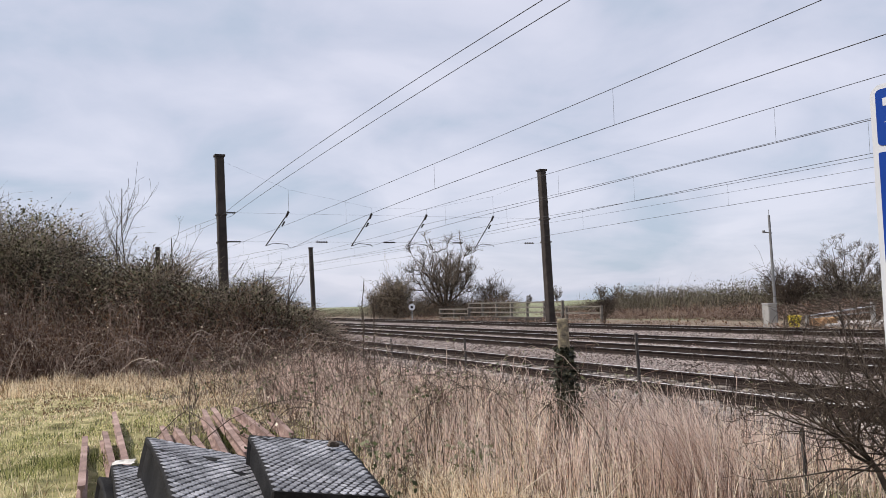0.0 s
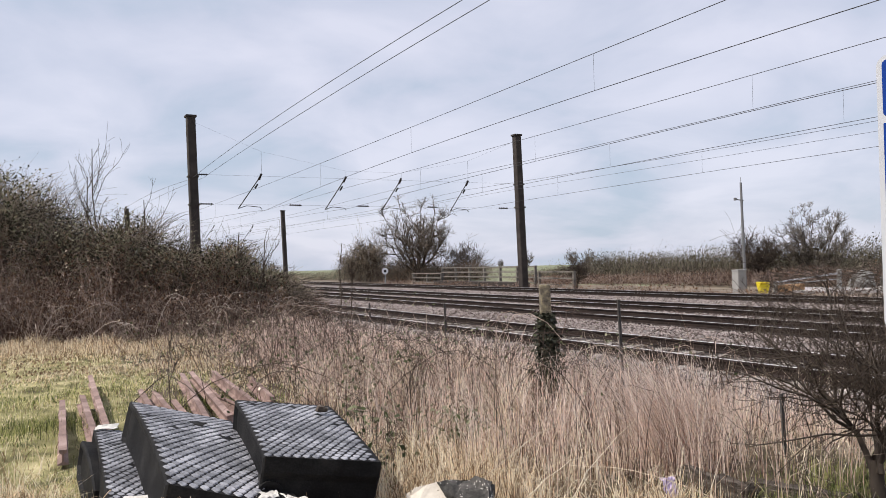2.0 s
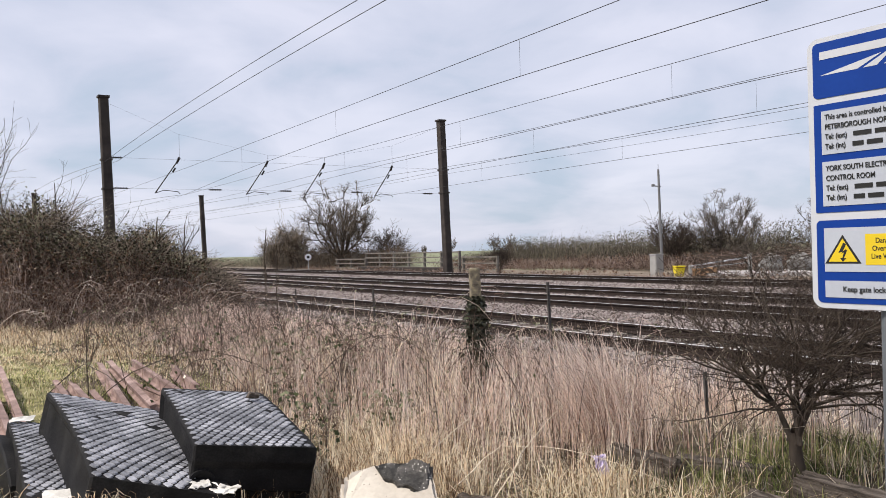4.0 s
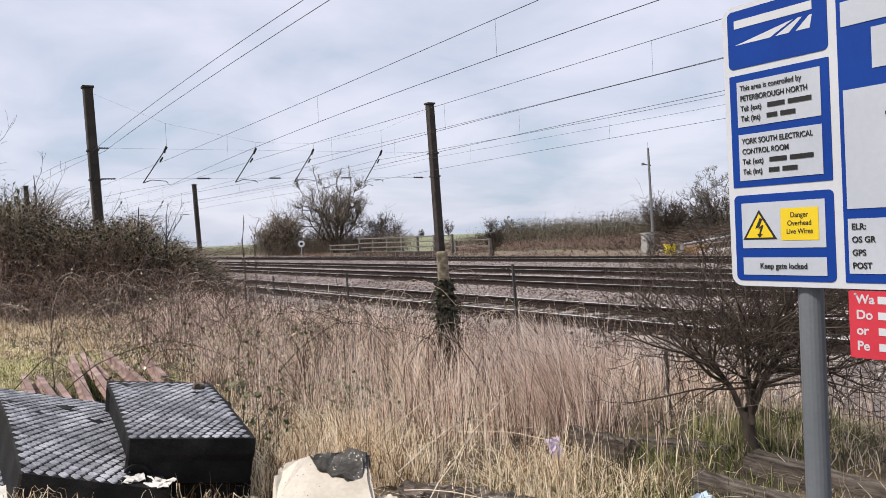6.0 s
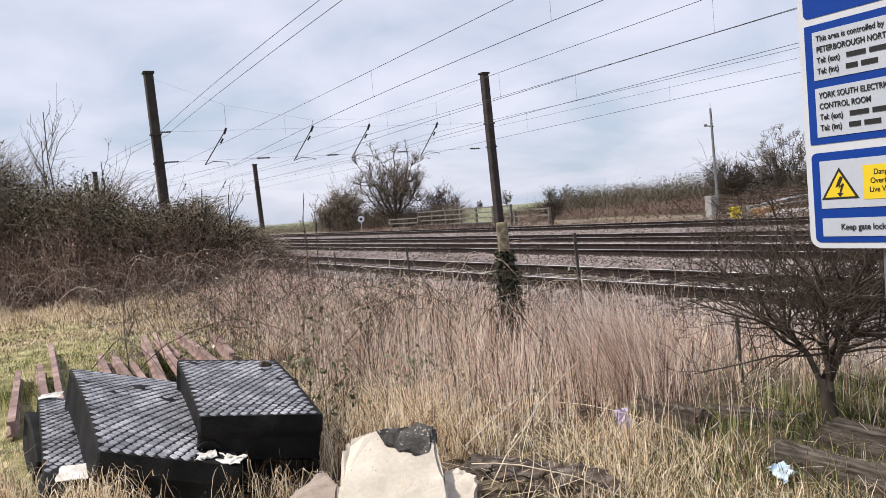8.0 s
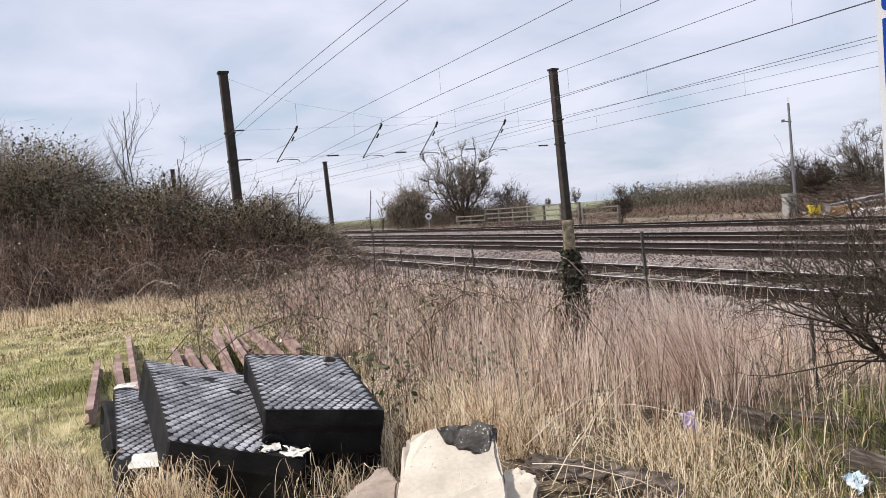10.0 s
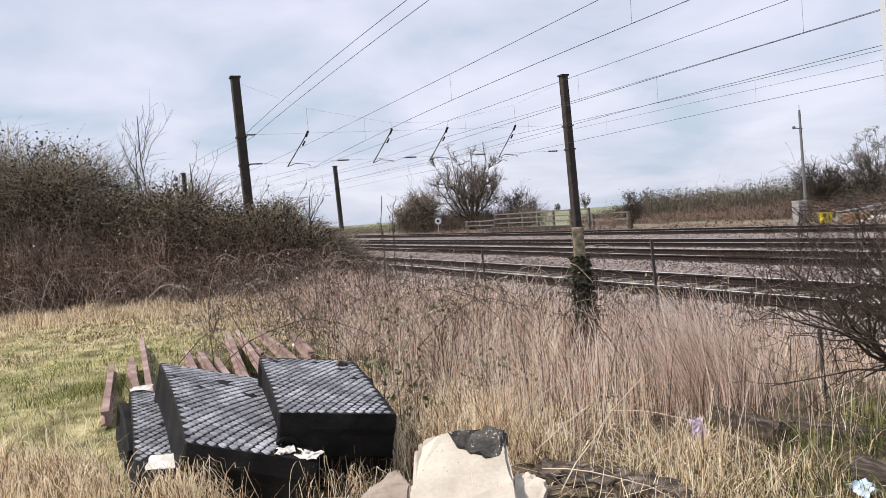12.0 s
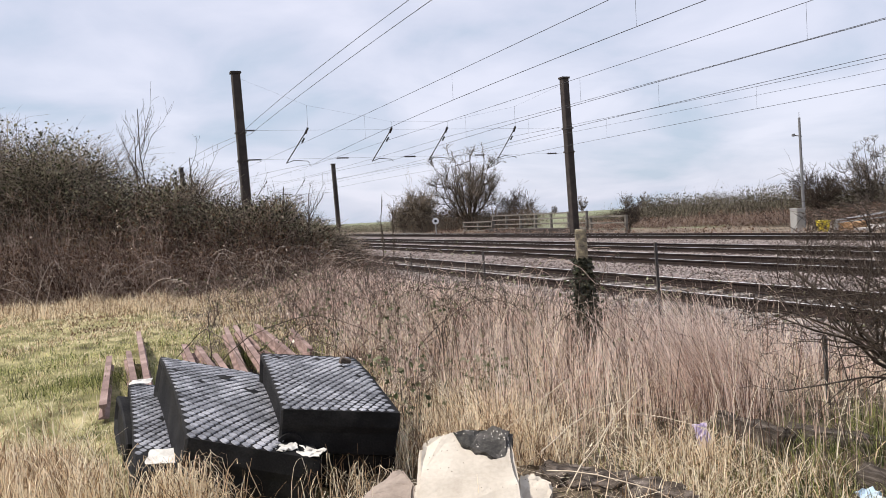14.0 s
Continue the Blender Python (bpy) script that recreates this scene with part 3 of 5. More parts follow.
rod(bm, (-1.08, 4.36, 0.36), (-1.2, 4.85, 0.40), 0.075, 0.075, 20)
bmesh.ops.delete(bm, geom=[f for f in bm.faces if len(f.verts) > 4], context="FACES")
bmesh.ops.solidify(bm, geom=bm.faces[:], thickness=0.02)
tagged(part("rubber_tube", bm, M_rubber), "open black rubber tube lying under a panel", "rubber tube")


def flat_scrap(name, place, size, material, label, category, rz=0.0, tilt=0.0, folds=5, seed=1):
    """A thin crumpled sheet."""
    rng = np.random.default_rng(seed)
    bm = bmesh.new()
    bmesh.ops.create_grid(bm, x_segments=folds, y_segments=folds, size=0.5)
    for v in bm.verts:
        v.co = (v.co.x * size[0] + rng.normal() * 0.006, v.co.y * size[1] + rng.normal() * 0.006, rng.normal() * size[2])
    bmesh.ops.solidify(bm, geom=bm.faces[:], thickness=0.004)
    ob = part(name, bm, material)
    ob.matrix_world = pose(*place, tilt, 0, rz)
    return tagged(ob, label, category)


flat_scrap("cardboard_strip", (-1.90, 4.58, 0.275), (0.20, 0.16, 0.0015), M_paper, "pale flat strip lying on a rubber panel", "litter", 6, 17)
flat_scrap("crumpled_paper", (-0.96, 4.29, 0.345), (0.18, 0.09, 0.007), M_paper, "crumpled off-white paper on the rubber panels", "litter", -20, 10, 6, 3)
flat_scrap("crumpled_paper", (-1.09, 4.30, 0.375), (0.12, 0.08, 0.006), M_paper, "small crumpled off-white paper on a rubber panel", "litter", 30, 10, 6, 4)
flat_scrap("paper_scrap", (-2.62, 6.06, 0.455), (0.16, 0.10, 0.006), M_paper, "small pale scrap at the end of a rubber panel", "litter", 15, 8, 4, 5)
flat_scrap("rubber_offcut", (-1.78, 5.40, 0.585), (0.20, 0.06, 0.004), M_rubber, "thin black rubber offcut lying on a panel", "rubber scrap", -24, 8, 4, 6)
flat_scrap("plastic_bag", (1.48, 5.06, 0.11), (0.10, 0.15, 0.012), M_lilac, "crumpled lilac plastic bag caught in the grass", "litter", 20, 70, 6, 7)
flat_scrap("plastic_bottle_sleeve", (2.02, 3.98, 0.06), (0.15, 0.11, 0.012), M_paleblue, "crumpled pale blue plastic lying in the grass", "litter", 35, 25, 6, 8)

# ---- scrap rails lying in the grass ----
SCRAP_SHAPE = [(x * (0.86 if z > 0.1 else 0.62), z) for x, z in RAIL]
SCRAP = [((-3.17, 6.55), (-4.33, 9.30), 0.05, 0.04), ((-3.06, 6.95), (-4.20, 9.50), 0.05, 0.06), ((-2.97, 7.10), (-4.77, 11.3), 0.06, 0.07),
         ((-2.85, 8.0), (-3.58, 9.75), 0.06, 0.07), ((-2.68, 8.0), (-3.45, 9.70), 0.03, 0.06), ((-2.50, 7.6), (-3.30, 9.45), 0.05, 0.06),
         ((-2.45, 7.9), (-2.95, 9.05), 0.02, 0.05), ((-2.15, 7.35), (-3.45, 11.05), 0.06, 0.09), ((-2.02, 7.7), (-3.34, 11.25), 0.09, 0.09),
         ((-1.95, 8.3), (-2.70, 9.50), 0.02, 0.06), ((-1.80, 8.1), (-3.06, 11.25), 0.09, 0.09), ((-2.15, 8.3), (-3.20, 11.0), 0.0, 0.02), ((-1.90, 9.2), (-2.42, 10.6), 0.02, 0.08)]
for i, (a, b, za, zb) in enumerate(SCRAP):
    va, vb = Vector((*a, za)), Vector((*b, zb))
    bm = bmesh.new()
    prism(bm, [(x, z * 0.85) for x, z in SCRAP_SHAPE], 0, (vb - va).length)
    ob = part("scrap_rail", bm, M_oldrail)
    ob.matrix_world = Matrix.Translation(va) @ (vb - va).to_track_quat("Y", "Z").to_matrix().to_4x4() @ pose(0, 0, 0, 0, (0, 8, -8, 0, 30, 5, -14, 8, -10, 20, 6, 80, 12)[i], 0)
    tagged(ob, "rusty length of old steel rail lying in the grass", "scrap rail", "scrap rails")


# ---- broken concrete and old timbers ----
def rough_block(name, outline, height, material, place, rot, label, category, seed=1, rough=0.015, crust=None):
    """A broken slab: an uneven outline raised to a height, with worn edges."""
    rng = np.random.default_rng(seed)
    bm = bmesh.new()
    jag = []
    for i, (x, y) in enumerate(outline):
        u, v = outline[(i + 1) % len(outline)]
        jag += [(x, y)] + [(x + (u - x) * f + rng.normal(0, rough * 0.8), y + (v - y) * f + rng.normal(0, rough * 0.8)) for f in (0.3, 0.65)]
    f = bm.faces.new([bm.verts.new((x, y, 0)) for x, y in jag])
    ex = bmesh.ops.extrude_face_region(bm, geom=[f])
    for v in [g for g in ex["geom"] if isinstance(g, bmesh.types.BMVert)]:
        v.co.z += height * rng.uniform(0.92, 1.05)
    bmesh.ops.recalc_face_normals(bm, faces=bm.faces)
    bmesh.ops.bevel(bm, geom=bm.edges[:], offset=min(0.02, height * 0.15), segments=2, affect="EDGES")
    bmesh.ops.triangulate(bm, faces=bm.faces)
    bmesh.ops.subdivide_edges(bm, edges=bm.edges[:], cuts=3, use_grid_fill=True)
    for v in bm.verts:
        v.co += Vector(noise.noise_vector(v.co * 14 + Vector((seed, 0, 0)))) * rough + Vector(noise.noise_vector(v.co * 45)) * rough * 0.35
    ob = part(name, bm, material)
    ob.matrix_world = pose(*place, *rot)
    tagged(ob, label, category)
    return ob


SLAB = (-0.305, 3.76, 0.13)
rough_block("concrete_slab", [(-0.02, -0.36), (0.52, -0.40), (0.51, 0.0), (0.48, 0.22), (0.47, 0.455), (0.24, 0.47), (0.03, 0.435), (-0.02, 0.37)], 0.13, M_conc, SLAB, (30, 0, -2),
            "broken pale concrete slab, propped up on rubble", "concrete slab", 3, 0.006)
rough_block("tar_crust", [(0.15, 0.44), (0.20, 0.34), (0.27, 0.28), (0.35, 0.25), (0.475, 0.235), (0.48, 0.46), (0.34, 0.485), (0.20, 0.478)], 0.137, M_tar, SLAB, (30, 0, -2), "black speckled tarry crust on a broken slab", "tar crust", 7, 0.012)
rough_block("concrete_lump", [(0.0, -0.30), (0.12, -0.30), (0.15, 0.0), (0.17, 0.20), (0.05, 0.27), (-0.02, 0.2)], 0.13, M_conc, (0.17, 3.78, 0.06), (30, 6, -4), "broken pale concrete corner beside a slab", "concrete slab", 5, 0.014)
rough_block("concrete_slab", [(0, -0.35), (0.33, -0.35), (0.35, 0.22), (0.27, 0.36), (0.10, 0.26), (0.0, 0.05)], 0.08, M_conc2, (-0.66, 3.70, 0.06), (24, -12, -6), "weathered brown concrete slab leaning on rubble", "concrete slab", 9, 0.010)
rough_block("concrete_kerb_piece", [(0, -0.2), (0.05, -0.2), (0.06, 0.24), (0.01, 0.24)], 0.05, M_conc, (-0.375, 3.66, 0.13), (28, 0, -10), "narrow strip of broken concrete leaning on a slab", "concrete slab", 11, 0.005)
rough_block("timber_stump", [(0, 0), (0.22, -0.16), (0.50, -0.30), (0.72, -0.42), (0.86, -0.30), (0.70, -0.10), (0.40, 0.06), (0.12, 0.20)], 0.15, M_rotten, (0.30, 4.36, 0.0), (0, 4, 0), "rotten dark timber lump half buried in the bank", "old timber", 13, 0.035)
rough_block("soil_hump", [(-0.5, 0), (0.9, -0.35), (1.1, 0.1), (0.2, 0.4), (-0.6, 0.4)], 0.13, M_soil, (-0.3, 4.35, -0.04), (0, 0, 0), "low hump of bare soil behind the slabs", "soil", 15, 0.05)
rough_block("flat_stone", [(0, 0), (0.2, 0.02), (0.22, 0.1), (0.03, 0.12)], 0.05, M_conc2, (0.38, 5.20, 0.02), (0, 0, 12), "small pale flat stone in the grass", "stone", 17, 0.006)


def old_sleeper(place, rot, size, label, seed):
    rng = np.random.default_rng(seed)
    w, d, h = size
    ob = rough_block("timber_sleeper", [(0, 0), (w * 0.5, -0.01), (w, 0.0), (w + 0.02, d * 0.5), (w, d), (w * 0.4, d + 0.01), (0, d)], h, M_oldwood, place, rot, label, "timber sleeper", seed, 0.014)
    return ob


old_sleeper((2.05, 4.22, -0.02), (0, 2, -62), (1.5, 0.15, 0.15), "weathered split timber sleeper lying in the grass", 21)
old_sleeper((2.47, 4.40, 0.0), (0, 2, -64), (1.4, 0.16, 0.17), "weathered split timber sleeper lying in the grass", 22)
old_sleeper((1.66, 5.48, -0.02), (0, 2, -62), (0.6, 0.12, 0.17), "rotten dark timber sleeper under the grass", 23)
old_sleeper((2.05, 5.25, -0.04), (0, 0, -40), (0.7, 0.16, 0.12), "rotten dark timber sleeper under the grass", 24)


# ---- railway information sign ----
sign = new("information_sign")
su = Vector((0.45, -0.893, 0)).normalized()
sn = Vector((-su.y, su.x, 0))
sign_n = -sn if sn.x > 0 else sn
sign.matrix_world = Matrix(((su.x, 0, sign_n.x, 1.58), (su.y, 0, sign_n.y, 2.729), (0, 1, 0, 1.36), (0, 0, 0, 1)))
if sign.matrix_world.to_3x3().determinant() < 0:
    sign.matrix_world = Matrix(((su.x, 0, -sign_n.x, 1.58), (su.y, 0, -sign_n.y, 2.729), (0, 1, 0, 1.36), (0, 0, 0, 1)))
sign.matrix_world = sign.matrix_world @ Matrix.Diagonal((1.06, 0.962, 1.0, 1))
tagged(sign, "blue and white railway information sign on a grey post", "sign")
SW, SH = 0.86, 1.11


def plate(name, x0, x1, y0, y1, z0, z1, material, r=0.0, label="", parent=None):
    bm = bmesh.new()
    if r:
        pts = []
        for cx, cy, a0 in ((x1 - r, y1 - r, 0), (x0 + r, y1 - r, 90), (x0 + r, y0 + r, 180), (x1 - r, y0 + r, 270)):
            pts += [(cx + r * math.cos(radians(a0 + t)), cy + r * math.sin(radians(a0 + t))) for t in range(0, 91, 15)]
        lo = [bm.verts.new((x, y, z0)) for x, y in pts]
        hi = [bm.verts.new((x, y, z1)) for x, y in pts]
        n = len(pts)
        for i in range(n):
            bm.faces.new((lo[i], lo[(i + 1) % n], hi[(i + 1) % n], hi[i]))
        bm.faces.new(hi)
        bm.faces.new(lo[::-1])
    else:
        box(bm, x0, x1, y0, y1, z0, z1)
    return part(name, bm, material, parent or sign, label)


def words(text, x, y, size, material, z=0.0105, bold=0.0, centre=False, squeeze=1.0):
    cu = bpy.data.curves.new("lettering", "FONT")
    cu.body, cu.size, cu.extrude, cu.offset = text, size, 0.0006, bold
    cu.align_x = "CENTER" if centre else "LEFT"
    tmp = new("lettering", cu)
    me = bpy.data.meshes.new_from_object(tmp)
    bpy.data.objects.remove(tmp)
    bpy.data.curves.remove(cu)
    ob = put("lettering", me, material, panel_at(x, y + 0.005))
    ob.location, ob.scale = (x, y, z), (squeeze, 1, 1)
    return ob


def bars(x, y, widths, h, material=None, z=0.0095):
    for w in widths:
        plate("text_bar", x, x + w, y, y + h, z, z + 0.0012, material or M_black, parent=panel_at(x, y))
        x += w + 0.012


PANELS = []


def panel_at(x, y):
    """The panel under a place on the sign, or the sign itself."""
    for x0, x1, y0, y1, ob in PANELS:
        if x0 <= x <= x1 and y0 <= y <= y1:
            return ob
    return sign


plate("board", 0, SW, 0, SH, -0.004, 0.004, M_white, 0.045)
plate("backing", 0.02, SW - 0.02, 0.02, SH - 0.02, -0.007, -0.0042, M_galv, 0.03, "bare metal backing")
for y0, y1, r in ((0.022, 0.360, 0.02), (0.392, 0.836, 0.004), (0.862, 1.090, 0.02)):
    plate("blue_panel", 0.022, 0.395, y0, y1, 0.0042, 0.0062, M_blue, r)
for y0, y1 in ((0.045, 0.113), (0.150, 0.328), (0.418, 0.600), (0.630, 0.808)):
    PANELS.append((0.052, 0.365, y0, y1, plate("white_panel", 0.052, 0.365, y0, y1, 0.0064, 0.0084, M_panelwhite)))
plate("blue_panel", 0.425, 0.838, 0.022, 1.090, 0.0042, 0.0062, M_blue, 0.004)
for y0, y1, x0, x1 in ((0.055, 0.250, 0.440, 0.825), (0.285, 0.705, 0.440, 0.825), (0.765, 0.905, 0.535, 0.825), (0.928, 1.015, 0.440, 0.825)):
    PANELS.append((x0, x1, y0, y1, plate("white_panel", x0, x1, y0, y1, 0.0064, 0.0084, M_panelwhite)))
words("This area is controlled by", 0.066, 0.772, 0.030, M_black, bold=0.0003, squeeze=0.76)
words("PETERBOROUGH NORTH", 0.066, 0.732, 0.030, M_black, bold=0.0004, squeeze=0.74)
words("Tel: (ext)", 0.066, 0.692, 0.030, M_black, bold=0.0004, squeeze=0.74)
bars(0.172, 0.693, (0.065, 0.085), 0.018)
words("Tel: (int)", 0.066, 0.652, 0.030, M_black, bold=0.0004, squeeze=0.74)
bars(0.168, 0.653, (0.04, 0.055), 0.018)
words("YORK SOUTH ELECTRICAL", 0.066, 0.562, 0.030, M_black, bold=0.0004, squeeze=0.74)
words("CONTROL ROOM", 0.066, 0.522, 0.030, M_black, bold=0.0004, squeeze=0.74)
words("Tel: (ext)", 0.066, 0.482, 0.030, M_black, bold=0.0004, squeeze=0.74)
bars(0.172, 0.483, (0.065, 0.085), 0.018)
words("Tel: (int)", 0.066, 0.442, 0.030, M_black, bold=0.0004, squeeze=0.74)
bars(0.168, 0.443, (0.04, 0.055), 0.018)
yp = plate("yellow_panel", 0.205, 0.342, 0.178, 0.300, 0.0086, 0.0098, M_yellow)
PANELS.insert(0, (0.205, 0.342, 0.178, 0.300, yp))
for i, tx in enumerate(("Danger", "Overhead", "Live Wires")):
    words(tx, 0.2735, 0.265 - 0.031 * i, 0.028, M_black, z=0.0102, bold=0.0003, centre=True, squeeze=0.78)
words("Keep gate locked", 0.2085, 0.070, 0.031, M_black, centre=True, bold=0.0003, squeeze=0.82)


def triangle(cx, cy, r, z0, z1, material, name):
    bm = bmesh.new()
    pts = [(cx + r * math.cos(radians(a)) * 1.0, cy + r * math.sin(radians(a))) for a in (90, 210, 330)]
    lo, hi = [bm.verts.new((x, y, z0)) for x, y in pts], [bm.verts.new((x, y, z1)) for x, y in pts]
    for i in range(3):
        bm.faces.new((lo[i], lo[(i + 1) % 3], hi[(i + 1) % 3], hi[i]))
    bm.faces.new(hi)
    part(name, bm, material, sign)


triangle(0.122, 0.222, 0.078, 0.0086, 0.0094, M_black, "warning_triangle")
triangle(0.122, 0.222, 0.062, 0.0095, 0.0102, M_yellow, "triangle_face")
bm = bmesh.new()
for pts in ([(0.125, 0.268), (0.106, 0.226), (0.122, 0.231), (0.136, 0.262)], [(0.122, 0.231), (0.116, 0.222), (0.140, 0.236), (0.134, 0.241)], [(0.127, 0.230), (0.120, 0.204), (0.126, 0.203), (0.138, 0.234)], [(0.112, 0.206), (0.122, 0.190), (0.136, 0.205)]):
    bm.faces.new([bm.verts.new((x, y, 0.0106)) for x, y in pts])
part("lightning_bolt", bm, M_black, sign)
for pts in ([(0.05, 0.955), (0.19, 0.955), (0.28, 1.002)], [(0.21, 0.955), (0.26, 0.955), (0.31, 1.002), (0.295, 1.002)], [(0.285, 0.955), (0.335, 0.955), (0.345, 1.002), (0.335, 1.002)]):
    bm = bmesh.new()
    bm.faces.new([bm.verts.new((x, y, 0.0068)) for x, y in pts])
    part("logo_stripe", bm, M_white, sign)
plate("logo_bar", 0.05, 0.345, 1.020, 1.052, 0.0064, 0.0074, M_white)
for i, tx in enumerate(("ELR:", "OS GR", "GPS", "POST")):
    words(tx, 0.452, 0.212 - 0.046 * i, 0.030, M_black, bold=0.0006, squeeze=0.86)
    bars(0.575, 0.214 - 0.046 * i, (0.08, 0.09), 0.018)
bars(0.57, 0.60, (0.05, 0.10, 0.05), 0.012)
bars(0.575, 0.53, (0.09, 0.11), 0.012)
bars(0.58, 0.40, (0.08, 0.10), 0.012)
rn = plate("red_notice", 0.432, 0.85, -0.245, -0.006, 0.000, 0.006, M_red, 0.006, "red notice plate with white lettering")
PANELS.append((0.432, 0.85, -0.245, -0.006, rn))
for i, tx in enumerate(("Wa", "Do", "or", "Pe")):
    words(tx, 0.455, -0.050 - 0.055 * i, 0.045, M_white, z=0.0066, bold=0.001, squeeze=0.9)
    bars(0.525, -0.050 - 0.055 * i, ((0.13,), (0.06, 0.16), (0.09, 0.11), (0.10, 0.12))[i], 0.026, M_white, z=0.0064)
for x in (0.455, 0.83):
    bm = bmesh.new()
    rod(bm, (x, -0.018, 0.006), (x, -0.018, 0.010), 0.005, 0.004, 10)
    part("screw", bm, M_galv, sign)
for x, nm in ((0.27, "post"), (0.66, "post")):
    bm = bmesh.new()
    rod(bm, (x, -1.7, -0.055), (x, SH - 0.06, -0.055), 0.042, 0.042, 20)
    part(nm, bm, M_signpost, sign, "grey painted steel post")
for x in (0.27, 0.66):
    for y in (0.15, 0.85):
        bm = bmesh.new()
        box(bm, x - 0.065, x + 0.065, y - 0.018, y + 0.018, -0.1, -0.0075, 0.004)
        part("clip", bm, M_galv, sign)

# ---- lineside fence posts ----
fp = empty("fence_post", (1.32, 8.75, 0), "lichened concrete fence post wrapped in ivy", "fence post")
bm = bmesh.new()
box(bm, -0.062, 0.062, -0.062, 0.062, -0.3, 1.40, 0.02)
bmesh.ops.subdivide_edges(bm, edges=[e for e in bm.edges if e.calc_length() > 1], cuts=16)
for v in bm.verts:
    v.co += Vector(noise.noise_vector(v.co * 9)) * 0.010
    v.co.x -= 0.022 * v.co.z
part("post", bm, M_post, fp)
rng = np.random.default_rng(31)
n = 4200
h = rng.uniform(0.0, 1.08, n) ** 0.8
ang = rng.uniform(0, 2 * np.pi, n)
rad = 0.06 + rng.exponential(0.05, n) * (1.25 - h)
put("ivy", leaves("ivy", np.stack([rad * np.cos(ang) - 0.02 * h, rad * np.sin(ang), h], -1), 0.05, rng), M_ivy, fp, "dark green ivy")
for x, y, h in ((1.90, 7.7, 1.26), (2.75, 6.05, 0.55), (3.6, 4.2, 0.9), (0.3, 11.2, 1.1), (-0.9, 13.8, 1.0)):
    bm = bmesh.new()
    box(bm, -0.012, 0.012, -0.003, 0.003, -0.2, h)
    box(bm, -0.012, -0.007, -0.003, 0.02, -0.2, h)
    ob = part("angle_iron_post", bm, M_ironpost)
    ob.matrix_world = pose(x, y, 0, 0, -2, 20)
    tagged(ob, "thin grey angle-iron fence post standing in dead grass", "fence post", "angle-iron posts")
for z in (0.55, 0.85, 1.10):
    pts = [Vector((4.2, 3.0, z)), Vector((3.6, 4.2, z - 0.02)), Vector((2.75, 6.05, z)), Vector((1.88, 7.7, z)), Vector((1.26, 8.68, z)), Vector((0.3, 11.2, z)), Vector((-0.9, 13.8, z))]
    ob = put("fence_wire", tubes("fence_wire", np.array([[tuple(q) for q in pts]]), np.full((1, 7), 0.0022), 4), M_railside)
    tagged(ob, "thin rusty strand of fence wire", "fence wire", "fence wires")


# ---- woody plants ----
def grow(rng, base, height, spread, levels, kids, up=0.35, lean=(0, 0), r0=0.08, first=0.25, curl=0.18, ratio=(0.45, 0.75)):
    """Branches level by level as lists of 5-point paths and radii."""
    base = np.asarray(base, float)
    t = np.linspace(0, 1, 5)
    trunk = base + np.stack([lean[0] * t ** 1.5 + rng.normal(0, 0.015 * height, 5) * t, lean[1] * t ** 1.5 + rng.normal(0, 0.015 * height, 5) * t, height * t], -1)
    paths, radii = [trunk[None]], [np.linspace(r0, r0 * 0.35, 5)[None]]
    for lv in range(levels):
        par, pr = paths[-1], radii[-1]
        n = len(par) * kids[lv]
        who = np.repeat(np.arange(len(par)), kids[lv])
        f = rng.uniform(first if lv == 0 else 0.2, 1.0, n)
        i = np.minimum((f * 4).astype(int), 3)
        w = (f * 4 - i)[:, None]
        start = par[who, i] * (1 - w) + par[who, i + 1] * w
        rs = (pr[who, i] * (1 - w[:, 0]) + pr[who, i + 1] * w[:, 0]) * 0.72
        d = par[who, i + 1] - par[who, i]
        d /= np.linalg.norm(d, axis=1, keepdims=True) + 1e-9
        side = rng.normal(size=(n, 3))
        side -= (side * d).sum(1, keepdims=True) * d
        side /= np.linalg.norm(side, axis=1, keepdims=True) + 1e-9
        go = d * rng.uniform(0.4, 0.9, (n, 1)) + side * spread + np.array([0, 0, up])
        go /= np.linalg.norm(go, axis=1, keepdims=True)
        plen = np.linalg.norm(par[who, -1] - par[who, 0], axis=1)
        ln = plen * rng.uniform(*ratio, n) * (1.15 - 0.55 * f)
        bend = rng.normal(0, curl, (n, 3)) * ln[:, None]
        bend[:, 2] += 0.08 * ln
        k = t[None, :, None]
        wig = rng.normal(0, 0.045, (n, 5, 3)) * ln[:, None, None] * k
        paths.append(start[:, None] + go[:, None] * ln[:, None, None] * k + bend[:, None] * k ** 2 + wig)
        radii.append(np.maximum(rs, 0.0016)[:, None] * np.linspace(1, 0.3, 5)[None])
    return paths, radii


def tree(name, seed, base, label, category, group="", split=2, minr=0.002, bark=None, twig=None, **how):
    rng = np.random.default_rng(seed)
    base = (base[0], base[1], float(ground_z(base[0], base[1])) - 0.03)
    paths, radii = grow(rng, (0, 0, 0), **how)
    radii = [np.maximum(r, minr) for r in radii]
    root = empty(name, base, label, category, group)
    for k in range(split):
        if k == 0:
            me = tubes("trunk", paths[0], radii[0], 8)
            put("trunk", me, bark or M_bark, root)
        else:
            put("framework", tubes("framework", paths[k], radii[k], 5), bark or M_bark, root)
    put("crown", tubes("crown", np.concatenate(paths[split:]), np.concatenate(radii[split:]), 3), twig or M_twig, root, "bare fine twigs")
    return root


